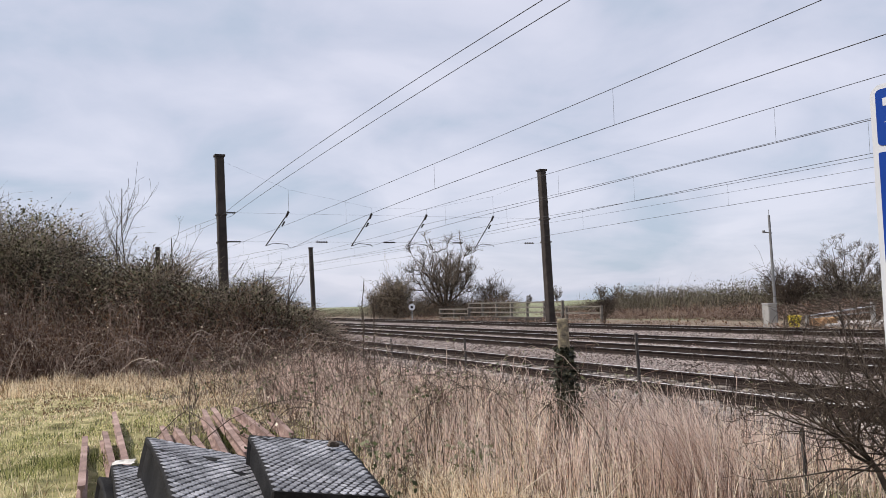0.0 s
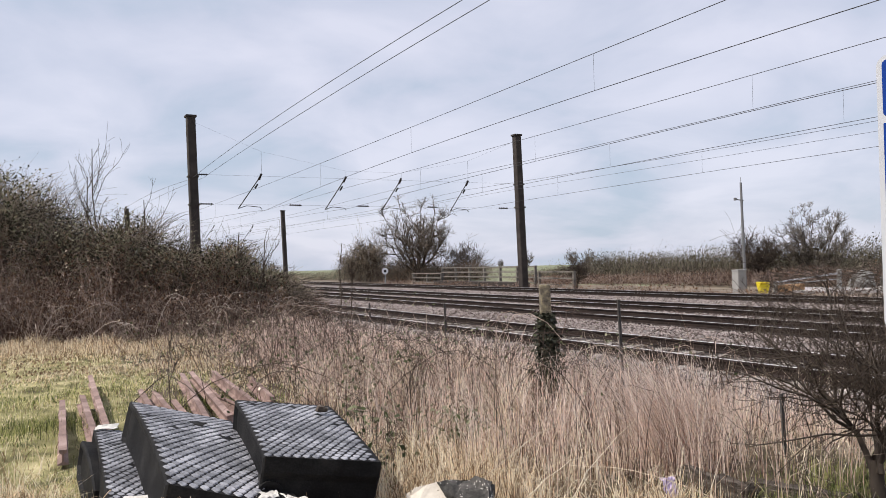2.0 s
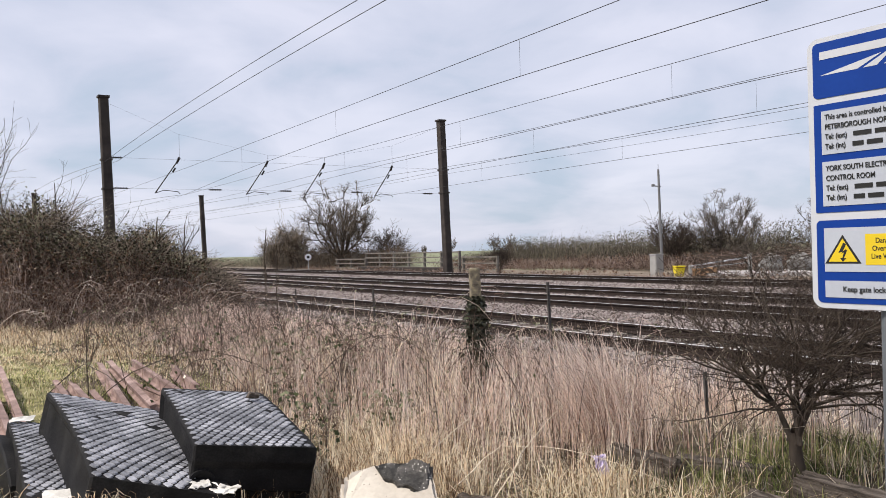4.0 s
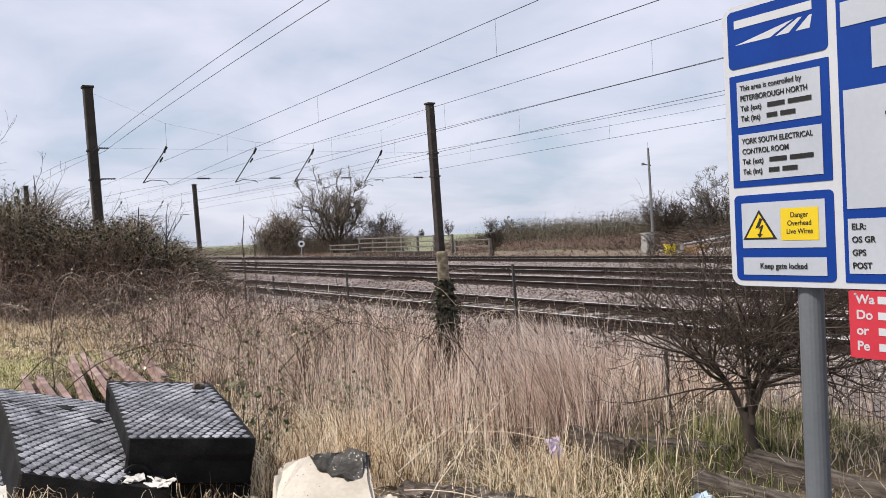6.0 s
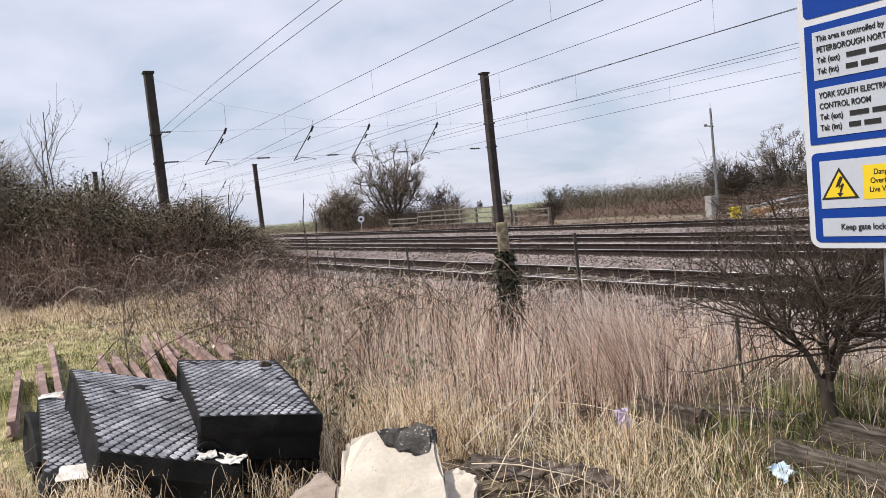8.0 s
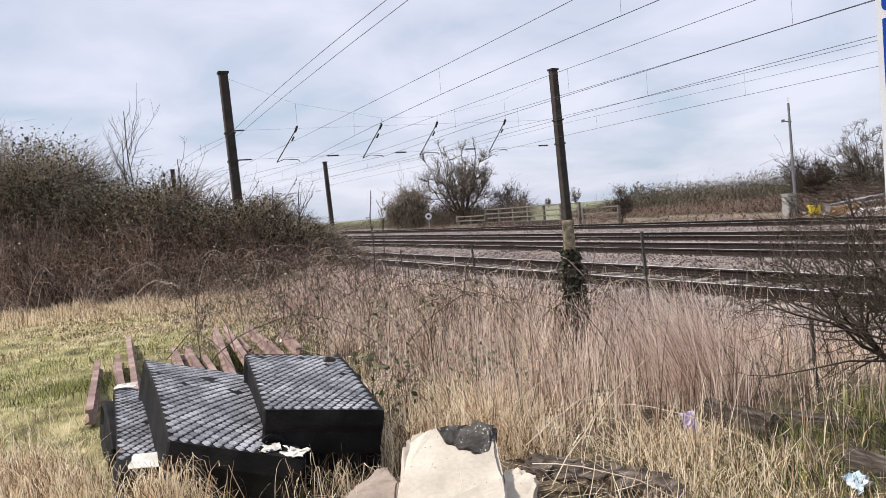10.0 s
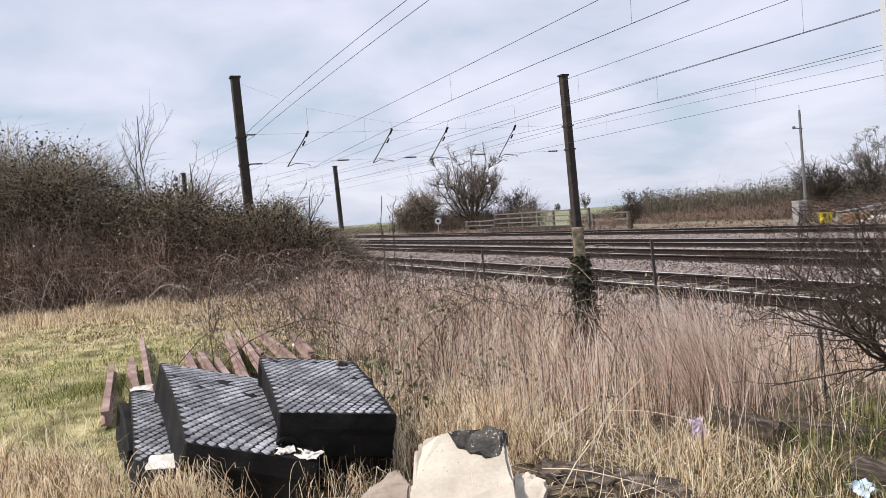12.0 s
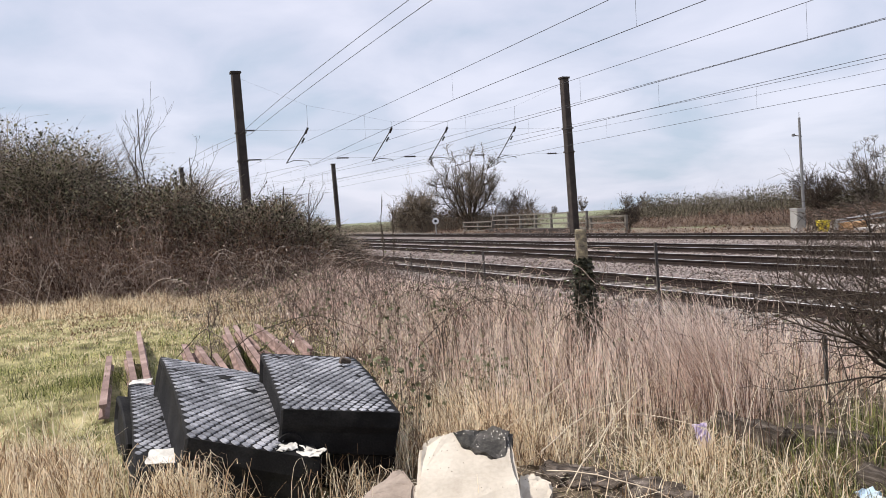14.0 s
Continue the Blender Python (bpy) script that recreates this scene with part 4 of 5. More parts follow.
# Bare hawthorn shrub beside the sign, several stems from one foot.
def shrub(name, seed, base, stems, height, label, category, kids=(7, 6, 5), spread=0.8, r0=0.03, splay=0.6, minr=0.0016, group="", bark=None, twig=None, up=0.25, foot=0.0, cap=99.0):
    rng = np.random.default_rng(seed)
    root = empty(name, (base[0], base[1], float(ground_z(*base)) - 0.03), label, category, group)
    P, R = [[] for _ in range(len(kids) + 1)], [[] for _ in range(len(kids) + 1)]
    for i in range(stems):
        a = rng.uniform(0, 2 * np.pi)
        h = height * rng.uniform(0.55, 0.9)
        ps, rs = grow(rng, (rng.normal(0, 0.03), rng.normal(0, 0.03), foot), h, spread, len(kids), kids, up=up, lean=(splay * h * math.cos(a), splay * h * math.sin(a)), r0=r0 * rng.uniform(0.6, 1.0), first=0.2, curl=0.27)
        for k in range(len(ps)):
            ps[k][..., 2] -= 0.8 * np.clip(ps[k][..., 2] - cap, 0, None)
            P[k].append(ps[k])
            R[k].append(rs[k])
    for i in range(stems):
        put("stem", tubes("stem", P[0][i], R[0][i], 7), bark or M_bark, root)
    put("framework", tubes("framework", np.concatenate(P[1]), np.maximum(np.concatenate(R[1]), minr), 4), bark or M_bark, root)
    put("crown", tubes("crown", np.concatenate([x for k in range(2, len(P)) for x in P[k]]), np.maximum(np.concatenate([x for k in range(2, len(R)) for x in R[k]]), minr), 3), twig or M_twig, root)
    return root


hb = shrub("hawthorn_bush", 41, (2.71, 4.70), 8, 1.20, "bare dark hawthorn bush spreading from a short trunk", "bush", kids=(10, 8, 5), splay=0.80, r0=0.022, foot=0.26, up=0.26, spread=0.95, minr=0.0015, cap=1.5)
put("trunk", tubes("trunk", np.array([[(0.02, 0, -0.05), (0.0, 0, 0.08), (-0.01, 0.01, 0.2), (-0.02, 0.0, 0.34)]]), np.array([[0.062, 0.048, 0.044, 0.038]]), 9), M_bark, hb)
shrub("hawthorn_bush", 43, (4.1, 4.4), 6, 1.5, "bare dark hawthorn bush behind the sign", "bush", kids=(9, 7, 5), splay=0.6, r0=0.025, minr=0.0019)


# ---- thicket along the near side of the line ----
def thicket_height(x):
    lump = 0.22 * np.sin(x * 2.3) + 0.16 * np.sin(x * 5.1 + 1) + 0.10 * np.sin(x * 9.7 + 2)
    return (1 + lump * 0.55) * np.interp(x, [-30, -18, -13, -11.3, -9.6, -8.2, -7.0, -5.6, -4.4, -3.4, -2.7], [5.6, 5.2, 4.8, 4.4, 3.75, 2.75, 2.75, 2.25, 2.0, 1.6, 0.9])


def front_y(x):
    return np.interp(x, [-30, -12, -8, -5, -2.5], [17.5, 18.0, 18.2, 18.6, 19.5])


def arcs(rng, n, x, y, top, reach, r, sag=0.5, k=6):
    """Arching canes from the ground up to a height and over."""
    t = np.linspace(0, 1, k)[None, :, None]
    a = rng.uniform(0, 2 * np.pi, n)
    d = np.stack([np.cos(a), np.sin(a), np.zeros(n)], -1)[:, None] * (reach * rng.uniform(0.3, 1.2, n))[:, None, None]
    z = top[:, None] * 4 * sag * t[..., 0] * (1 - sag * t[..., 0])
    base = np.stack([x, y, ground_z(x, y)], -1)[:, None]
    path = base + d * t
    path[..., 2] += z
    path += rng.normal(0, 0.02, path.shape) * np.linspace(0, 1, k)[None, :, None] * (top.reshape(-1, 1, 1) + 0.5)
    return path, np.asarray(r)[:, None] * np.linspace(1, 0.45, k)[None]


def thicket(rng):
    root = empty("bramble_thicket", (-8, 21, 0), "tall tangled thicket of russet bramble and grey-green scrub", "thicket")
    off = np.array([-8, 21, 0.0])
    # arching canes, low and russet in front
    n = 12000
    x = rng.uniform(-17, -2.4, n)
    y = front_y(x) + rng.exponential(1.3, n) + rng.normal(0, 0.25, n)
    top = np.minimum(thicket_height(x) * 0.85, 2.9) * rng.uniform(0.25, 1.0, n) * np.clip(0.45 + (y - front_y(x)) / 2.0, 0.25, 1)
    p, r = arcs(rng, n, x, y, top, 0.9, rng.uniform(0.003, 0.007, n), 0.62)
    put("bramble_tangle", tubes("bramble_tangle", p - off, r, 3), M_redtwig, root, "russet arching bramble canes")
    # upright scrub behind, taller towards the open end of the lane
    n = 44000
    x = rng.uniform(-19, -2.8, n)
    y = front_y(x) + 1.0 + rng.uniform(0, 3.6, n) * np.clip((-x - 1.5) / 6, 0.3, 1)
    hh = thicket_height(x)
    z0 = hh * rng.uniform(0.0, 0.80, n)
    ln = rng.uniform(0.5, 1.3, n) * np.clip(hh / 3, 0.5, 1.2)
    t = np.linspace(0, 1, 5)[None, :, None]
    d = rng.normal(0, 0.6, (n, 3))
    d[:, 2] = rng.normal(0.35, 0.5, n)
    d /= np.linalg.norm(d, axis=1, keepdims=True)
    p = np.stack([x, y, z0], -1)[:, None] + d[:, None] * (ln[:, None, None] * t) + rng.normal(0, 0.25, (n, 1, 3)) * t ** 2
    over = np.clip(p[..., 2] - hh[:, None] * 0.93, 0, None)
    p[..., 2] -= over * 0.8
    put("scrub", tubes("scrub", p - off, rng.uniform(0.004, 0.010, n)[:, None] * np.linspace(1, 0.4, 5), 3), M_greentwig, root, "grey-green scrub twigs")
    # fine spray at the top edge
    n = 700
    x = rng.uniform(-19, -2.8, n)
    y = front_y(x) + 1.0 + rng.uniform(0, 3.0, n) * np.clip((-x - 1.5) / 6, 0.3, 1)
    hh = thicket_height(x)
    z0 = hh * rng.uniform(0.70, 0.95, n)
    d = rng.normal(0, 0.35, (n, 3))
    d[:, 2] = 1.0
    p = np.stack([x, y, z0], -1)[:, None] + d[:, None] * (rng.uniform(0.10, 0.48, n)[:, None, None] * t) + rng.normal(0, 0.09, (n, 1, 3)) * t ** 2
    spray = put("top_spray", tubes("top_spray", p - off, np.full((n, 1), 0.004) * np.linspace(1, 0.4, 5), 3), M_twig, root, "thin bare top twigs")
    tagged(spray, kind="stuff")
    # leaves: dull green above, dead and russet below
    n = 46000
    x = rng.uniform(-18, -3, n)
    hh = thicket_height(x)
    y = front_y(x) + 0.9 + rng.uniform(0, 2.6, n)
    z = hh * np.sqrt(rng.uniform(0.10, 1.0, n)) * rng.uniform(0.75, 1.0, n)
    put("green_foliage", leaves("green_foliage", np.stack([x, y, z], -1) - off, 0.085, rng), M_leaf, root, "dull green bramble and ivy leaves")
    n = 30000
    x = rng.uniform(-17, -2.5, n)
    y = front_y(x) + rng.exponential(1.0, n)
    z = np.minimum(thicket_height(x), 3.0) * rng.uniform(0.05, 0.95, n) * np.clip(0.4 + (y - front_y(x)) / 1.6, 0.15, 1)
    put("dead_foliage", leaves("dead_foliage", np.stack([x, y, z], -1) - off, 0.06, rng), M_deadleaf, root, "russet dead leaves")


thicket(np.random.default_rng(51))
for i, (x, y, h) in enumerate(((-14.6, 21.6, 4.9), (-13.2, 21.2, 5.0), (-12.2, 21.8, 4.9), (-11.1, 21.2, 4.7), (-10.3, 21.6, 4.4), (-9.3, 21.0, 4.1), (-8.1, 20.8, 3.2), (-7.0, 20.6, 3.3), (-6.2, 20.6, 3.1), (-5.3, 20.4, 2.5), (-4.3, 20.4, 2.25))):
    sb = shrub("scrub_bush", 160 + i, (x, y), 7, h * 0.74, "dense twiggy hawthorn rising out of the bramble thicket", "bush", kids=(8, 6, 4), splay=0.30, spread=0.9, r0=0.020, minr=0.0034, group="thicket shrubs", up=0.05, twig=M_twig)
    rg = np.random.default_rng(190 + i)
    n = 1500
    v = rg.normal(size=(n, 3)) * np.array([0.55, 0.45, 0.22]) * h * 0.34
    put("leaf_spray", leaves("leaf_spray", v + np.array([0, 0, h * 0.62]), 0.07, rg), M_leaf, sb, "dull green leaves")
rng = np.random.default_rng(52)
n = 420
x = rng.uniform(-14, -2.8, n)
y = front_y(x) + rng.uniform(-0.1, 0.9, n)
z = np.minimum(thicket_height(x), 2.6) * rng.uniform(0.15, 0.9, n) * np.clip(0.5 + (y - front_y(x)), 0.3, 1)
tagged(put("pale_leaves", leaves("pale_leaves", np.stack([x, y, z], -1), 0.06, rng), M_palestalk), "scattered pale undersides of bramble leaves in a thicket", "leaves", kind="stuff")
for i, (x, y, h) in enumerate(((-8.55, 21.5, 5.0), (-8.9, 22.0, 4.3), (-6.9, 20.5, 3.5), (-4.6, 20.4, 2.6), (-3.9, 20.2, 2.4))):
    tree("bare_sapling", 60 + i, (x, y), "thin bare sapling rising out of the thicket", "sapling", "bare saplings", split=1, minr=0.0032, height=h, spread=0.6, levels=2, kids=(11 if h > 4 else 7, 5), up=0.6, r0=0.03, first=0.45, ratio=(0.2, 0.42))
for i, (x, y, h) in enumerate(((-1.55, 15.2, 2.1), (-1.35, 15.3, 1.75))):
    tree("bare_sapling", 70 + i, (x, y), "thin bare sapling standing in dead grass", "sapling", "bare saplings", split=1, minr=0.004, height=h, spread=0.3, levels=2, kids=(8, 4), up=0.8, r0=0.014, first=0.4, ratio=(0.12, 0.3))

# ---- grasses ----
def in_tall(x, y):
    p = x * PN.x + y * PN.y
    left = np.interp(y, [3.0, 4.6, 5.5, 6.4, 8, 11, 17, 21], [0.9, 0.75, 0.3, -0.1, -0.9, -2.0, -4.2, -5.5])
    return (p < 6.9) & (x > left + 0.3 * np.sin(y * 3.1)) & (p > 1.2)


def blades(rng, x, y, h, w, lean=0.25, k=4, push=None):
    n = len(x)
    t = np.linspace(0, 1, k)[None, :, None]
    a = rng.uniform(0, 2 * np.pi, n)
    amt = np.abs(rng.normal(0, lean, n)) * h
    d = np.stack([np.cos(a) * amt, np.sin(a) * amt, np.zeros(n)], -1)[:, None]
    if push is not None:
        d = d + push[:, None] * h[:, None, None]
    up = np.stack([np.zeros(n), np.zeros(n), h], -1)[:, None]
    base = np.stack([x, y, ground_z(x, y) - 0.01], -1)[:, None]
    path = base + up * t + d * t ** 1.8
    path[..., 2] -= (amt ** 2 / (h + 0.01))[:, None] * 0.35 * t[..., 0] ** 2
    wid = np.asarray(w)[:, None] * np.array([1.0, 0.9, 0.7, 0.25])[None, :k]
    return path, wid


def clumped(rng, n, x0, x1, y0, y1, clumps, spread):
    cx, cy = rng.uniform(x0, x1, clumps), rng.uniform(y0, y1, clumps)
    i = rng.integers(0, clumps, n)
    push = np.concatenate([rng.normal(0, 0.32, (clumps, 2)), np.zeros((clumps, 1))], 1)[i]
    return cx[i] + rng.normal(0, spread, n), cy[i] + rng.normal(0, spread, n), rng.uniform(0.45, 1.3, clumps)[i], push


rng = np.random.default_rng(81)
x, y, q, push = clumped(rng, 92000, -6, 6, 3.4, 19, 2600, 0.085)
bare = np.maximum(np.clip((x - 0.5) / 0.6, 0, 1) * np.clip((5.9 - y) / 0.7, 0, 1), np.clip((x - 2.1) / 0.5, 0, 1) * np.clip((7.0 - y) / 0.6, 0, 1))
k = in_tall(x, y) & (rng.uniform(0, 1, len(x)) > 0.90 * bare)
x, y, q, push = x[k], y[k], q[k], push[k]
edge = x - np.interp(y, [3.0, 4.6, 5.5, 6.4, 8, 11, 17, 21], [0.9, 0.75, 0.3, -0.1, -0.9, -2.0, -4.2, -5.5])
h = q * np.interp(y, [3.4, 4.8, 6, 9, 14], [0.22, 0.38, 0.56, 0.66, 0.55]) * rng.uniform(0.3, 1.1, len(x)) * np.clip(0.35 + edge / 2.2, 0.35, 1) * np.interp(x * PN.x + y * PN.y, [4.6, 5.6, 6.9], [1.0, 0.75, 0.35]) * (1 - 0.45 * np.clip((x - 0.5) / 0.6, 0, 1) * np.clip((5.6 - y) / 0.7, 0, 1))
path, wid = blades(rng, x, y, h, rng.uniform(0.0025, 0.011, len(x)) * np.clip(y / 8, 0.75, 1.5), 0.27, push=push)
pp = x * PN.x + y * PN.y
red = (rng.uniform(0, 1, len(x)) < np.clip((pp - 2.9) / 2.4, 0.06, 0.72)) | (y > 12)
tagged(put("tall_grass", ribbons("tall_grass", path[~red], wid[~red], rng), M_straw), "dense pale straw-coloured dead grass stalks", "grass", kind="stuff")
tagged(put("tall_grass", ribbons("tall_grass", path[red], wid[red], rng), M_redgrass), "dense russet dead grass and weed stalks", "grass", kind="stuff")
# stiff stalks with seed heads
n = 5200
x, y = rng.uniform(-5, 5.5, n), rng.uniform(4.8, 17, n)
k = in_tall(x, y)
x, y = x[k], y[k]
h = rng.uniform(0.45, 0.95, len(x)) * np.interp(y, [4.8, 7, 10], [0.65, 0.90, 0.75]) * np.interp(x * PN.x + y * PN.y, [4.6, 5.6, 6.9], [1.0, 0.75, 0.4])
path, wid = blades(rng, x, y, h, np.full(len(x), 0.004), 0.12)
tagged(put("weed_stalks", tubes("weed_stalks", path, wid * 0.7, 3), M_redgrass), "stiff russet weed stalks standing in the dead grass", "weeds", kind="stuff")
# short lawn
n = 330000
x, y = rng.uniform(-11, 0.5, n), 3.4 + 15.6 * rng.uniform(0, 1, n) ** 1.15
tx, ty, tq, _ = clumped(rng, n // 2, -11, 0.5, 3.4, 19, 4200, 0.045)
x[: n // 2], y[: n // 2] = tx, ty
k = ~in_tall(x, y) & (y < front_y(x) + 0.6)
x, y = x[k], y[k]
patch = np.sin(x * 0.9 + 1.3) * np.cos(y * 0.7) + 0.6 * np.sin(x * 2.3 - y * 1.9)
k = rng.uniform(0, 1, len(x)) < np.clip(0.70 + 0.55 * patch - 0.40 * np.exp(-((x + 4.6) / 1.3) ** 2 - ((y - 7.3) / 1.5) ** 2), 0.45, 1)
x, y, patch = x[k], y[k], patch[k]
h = rng.uniform(0.015, 0.065, len(x)) * (1 + 0.7 * np.clip(patch, 0, 1)) * np.interp(y, [8, 10, 14], [1.0, 1.15, 1.0])
path, wid = blades(rng, x, y, h, rng.uniform(0.002, 0.006, len(x)) * np.clip(y / 7, 0.8, 2.2), 1.5, 3)
dry = rng.uniform(0, 1, len(x)) < np.clip(0.22 + 0.26 * np.sin(x * 1.7 - y * 1.1) + np.clip((y - 10.5) / 4, 0, 0.8) + np.clip((5.0 - y) / 2, 0, 0.5), 0.03, 0.95)
tagged(put("lawn_grass", ribbons("lawn_grass", path[~dry], wid[~dry], rng), M_green), "short rough green grass blades", "grass", kind="stuff")
tagged(put("lawn_grass", ribbons("lawn_grass", path[dry], wid[dry], rng), M_gold), "short dry straw-coloured grass blades", "grass", kind="stuff")
# bleached stalks and litter where the lawn meets the thicket
n = 34000
x = rng.uniform(-16, -2.4, n)
y = front_y(x) - 0.9 + rng.normal(0, 1.2, n)
path, wid = blades(rng, x, y, rng.uniform(0.05, 0.32, n) * (0.6 + 0.6 * np.sin(x * 2.1 + 0.5) ** 2), rng.uniform(0.004, 0.012, n), 0.9)
tagged(put("edge_grass", ribbons("edge_grass", path, wid, rng), M_gold), "bleached bent grass along the foot of a thicket", "grass", kind="stuff")
n = 260
x = rng.uniform(-13, -3.0, n)
y = front_y(x) + rng.normal(0.2, 0.5, n)
path, r = arcs(rng, n, x, y, rng.uniform(0.4, 1.1, n), 1.3, rng.uniform(0.005, 0.009, n), 0.75, 8)
tagged(put("bramble_canes", tubes("bramble_canes", path, r, 4), M_palecane), "bleached arching bramble canes in front of a thicket", "bramble", kind="stuff")
n = 8000
x = rng.uniform(-11, -1.5, n)
y = rng.uniform(12.5, 18.5, n)
k = ~in_tall(x, y) & (y < front_y(x) + 0.5) & (np.sin(x * 1.9 + y) + rng.normal(0, 0.6, n) > 0.5)
tagged(put("leaf_litter", leaves("leaf_litter", np.stack([x, y, ground_z(x, y) + 0.03], -1)[k], 0.045, rng), M_deadleaf), "brown dead leaves scattered on the lawn edge", "leaf litter", kind="stuff")
# loose dry tussocks round the panels and slabs
for cx, cy, cn, ch, cs in ((-1.60, 3.98, 220, 0.28, 0.075), (-3.0, 5.0, 900, 0.30, 0.20), (-2.75, 4.65, 700, 0.30, 0.13), (-3.5, 5.4, 500, 0.18, 0.25), (-1.30, 4.0, 40, 0.30, 0.10), (-2.65, 4.45, 350, 0.32, 0.18), (-2.9, 4.1, 450, 0.34, 0.28), (-3.3, 4.6, 900, 0.26, 0.35), (-0.75, 4.45, 110, 0.36, 0.16), (-0.25, 5.0, 700, 0.36, 0.15), (0.0, 5.25, 800, 0.40, 0.17), (0.25, 5.6, 700, 0.42, 0.2), (0.35, 4.95, 500, 0.34, 0.15), (-0.1, 6.1, 600, 0.36, 0.25),
                           (1.75, 4.45, 420, 0.24, 0.20), (2.9, 3.7, 120, 0.2, 0.2), (2.15, 3.5, 160, 0.16, 0.15), (1.15, 4.7, 420, 0.30, 0.16), (3.3, 4.6, 260, 0.22, 0.3), (0.95, 4.0, 260, 0.20, 0.18), (1.5, 3.75, 500, 0.20, 0.22), (1.9, 3.6, 220, 0.16, 0.14), (1.3, 4.25, 420, 0.22, 0.16), (1.45, 4.9, 350, 0.26, 0.14), (-3.9, 6.5, 400, 0.16, 0.4), (-1.0, 6.4, 500, 0.42, 0.25)):
    x, y = rng.normal(cx, cs, cn), rng.normal(cy, cs, cn)
    path, wid = blades(rng, x, y, ch * rng.uniform(0.4, 1.2, cn), rng.uniform(0.003, 0.0085, cn), 0.75)
    tagged(put("grass_tussock", ribbons("grass_tussock", path, wid, rng), M_gold), "loose tussock of bent straw-coloured dry grass", "grass", "dry tussocks", kind="stuff")
for cx, cy, cn, ch, cs, cr in ((-1.60, 3.98, 380, 0.34, 0.09, 0.22), (-1.42, 3.95, 130, 0.24, 0.08, 0.18), (-2.32, 4.35, 420, 0.30, 0.12, 0.22), (-2.65, 4.55, 300, 0.34, 0.16, 0.24), (-2.95, 4.9, 220, 0.30, 0.16, 0.22), (-0.75, 4.15, 50, 0.30, 0.12, 0.22), (-0.35, 4.65, 200, 0.34, 0.12, 0.22), (0.05, 5.0, 260, 0.36, 0.16, 0.24)):
    x, y = rng.normal(cx, cs, cn), rng.normal(cy, cs * 0.7, cn)
    path, r = arcs(rng, cn, x, y, ch * rng.uniform(0.45, 1.15, cn), cr, rng.uniform(0.0016, 0.0034, cn), 0.86, 9)
    tagged(put("curled_tussock", ribbons("curled_tussock", path, r * 2, rng), M_gold), "bright tussock of curling straw-coloured dry grass", "grass", "curled tussocks", kind="stuff")
for cx, cy, cn in ((1.5, 4.0, 800), (2.3, 3.9, 700), (2.7, 5.0, 1500), (3.3, 5.2, 1100), (0.9, 4.4, 350), (1.7, 4.6, 500), (-4.2, 8.3, 1500), (-2.6, 9.3, 900), (2.0, 4.8, 500)):
    x, y = rng.normal(cx, 0.4, cn), rng.normal(cy, 0.35, cn)
    path, wid = blades(rng, x, y, rng.uniform(0.05, 0.17, cn), rng.uniform(0.003, 0.007, cn), 0.6)
    tagged(put("green_tuft", ribbons("green_tuft", path, wid, rng), M_tuft), "fresh green grass tuft", "grass", "green tufts", kind="stuff")

n = 6500
x, y, q, push = clumped(rng, n, -2.5, 3.6, 5.6, 11, 420, 0.09)
k = in_tall(x, y) & (x * PN.x + y * PN.y > 2.4) & ~((x > 2.2) & (y < 6.8))
x, y, q, push = x[k], y[k], q[k], push[k]
path, wid = blades(rng, x, y, q * rng.uniform(0.35, 0.7, len(x)) * np.interp(x * PN.x + y * PN.y, [4.6, 5.6, 6.9], [1.0, 0.75, 0.35]), rng.uniform(0.003, 0.008, len(x)), 0.2, push=push)
tagged(put("tall_grass", ribbons("tall_grass", path, wid, rng), M_pinkstraw), "bright pinkish bleached grass stems among darker ones", "grass", kind="stuff")
n = 750
x, y = rng.normal(1.85, 0.20, n), rng.normal(5.9, 0.16, n)
path, wid = blades(rng, x, y, rng.uniform(0.5, 0.98, n), rng.uniform(0.003, 0.007, n), 0.16, push=np.stack([rng.normal(-0.32, 0.2, n), rng.normal(0, 0.15, n), np.zeros(n)], -1))
tagged(put("leaning_tussock", ribbons("leaning_tussock", path, wid, rng), M_pinkstraw), "tall pinkish dead tussock fanning out to one side", "grass", kind="stuff")
# fallen straw lying every way, and long pale stalks leaning out of the grass
n = 9000
x, y = rng.uniform(-2.2, 4.2, n), rng.uniform(3.5, 7.5, n) ** 1.0
k = ((x > np.interp(y, [3.5, 4.4, 5.2, 6.5], [-0.9, -0.6, -0.3, -1.0])) & ~((x > 1.6) & (y < 5.6) & (rng.uniform(0, 1, n) < 0.85))) | ((y < 4.0) & (x < -0.7) & (rng.uniform(0, 1, n) < 0.5))
x, y = x[k], y[k]
n = len(x)
t = np.linspace(0, 1, 4)[None, :, None]
d = rng.normal(0, 1, (n, 3))
d[:, 2] *= 0.45
d *= (rng.uniform(0.06, 0.26, n) / np.linalg.norm(d, axis=1))[:, None]
bend = rng.normal(0, 0.04, (n, 1, 3))
path = np.stack([x, y, ground_z(x, y) + rng.uniform(0.01, 0.16, n)], -1)[:, None] + d[:, None] * t + bend * t ** 2
path[..., 2] = np.maximum(path[..., 2], ground_z(x, y)[:, None] + 0.005)
tagged(put("fallen_straw", ribbons("fallen_straw", path, rng.uniform(0.002, 0.007, (n, 1)) * np.array([[1.0, 1.0, 0.8, 0.4]]), rng), M_straw), "tangled fallen straw on the ground", "grass", kind="stuff")
n = 260
x, y = rng.uniform(-1.4, 4.2, n), rng.uniform(4.3, 9.5, n)
k = in_tall(x, y)
x, y = x[k], y[k]
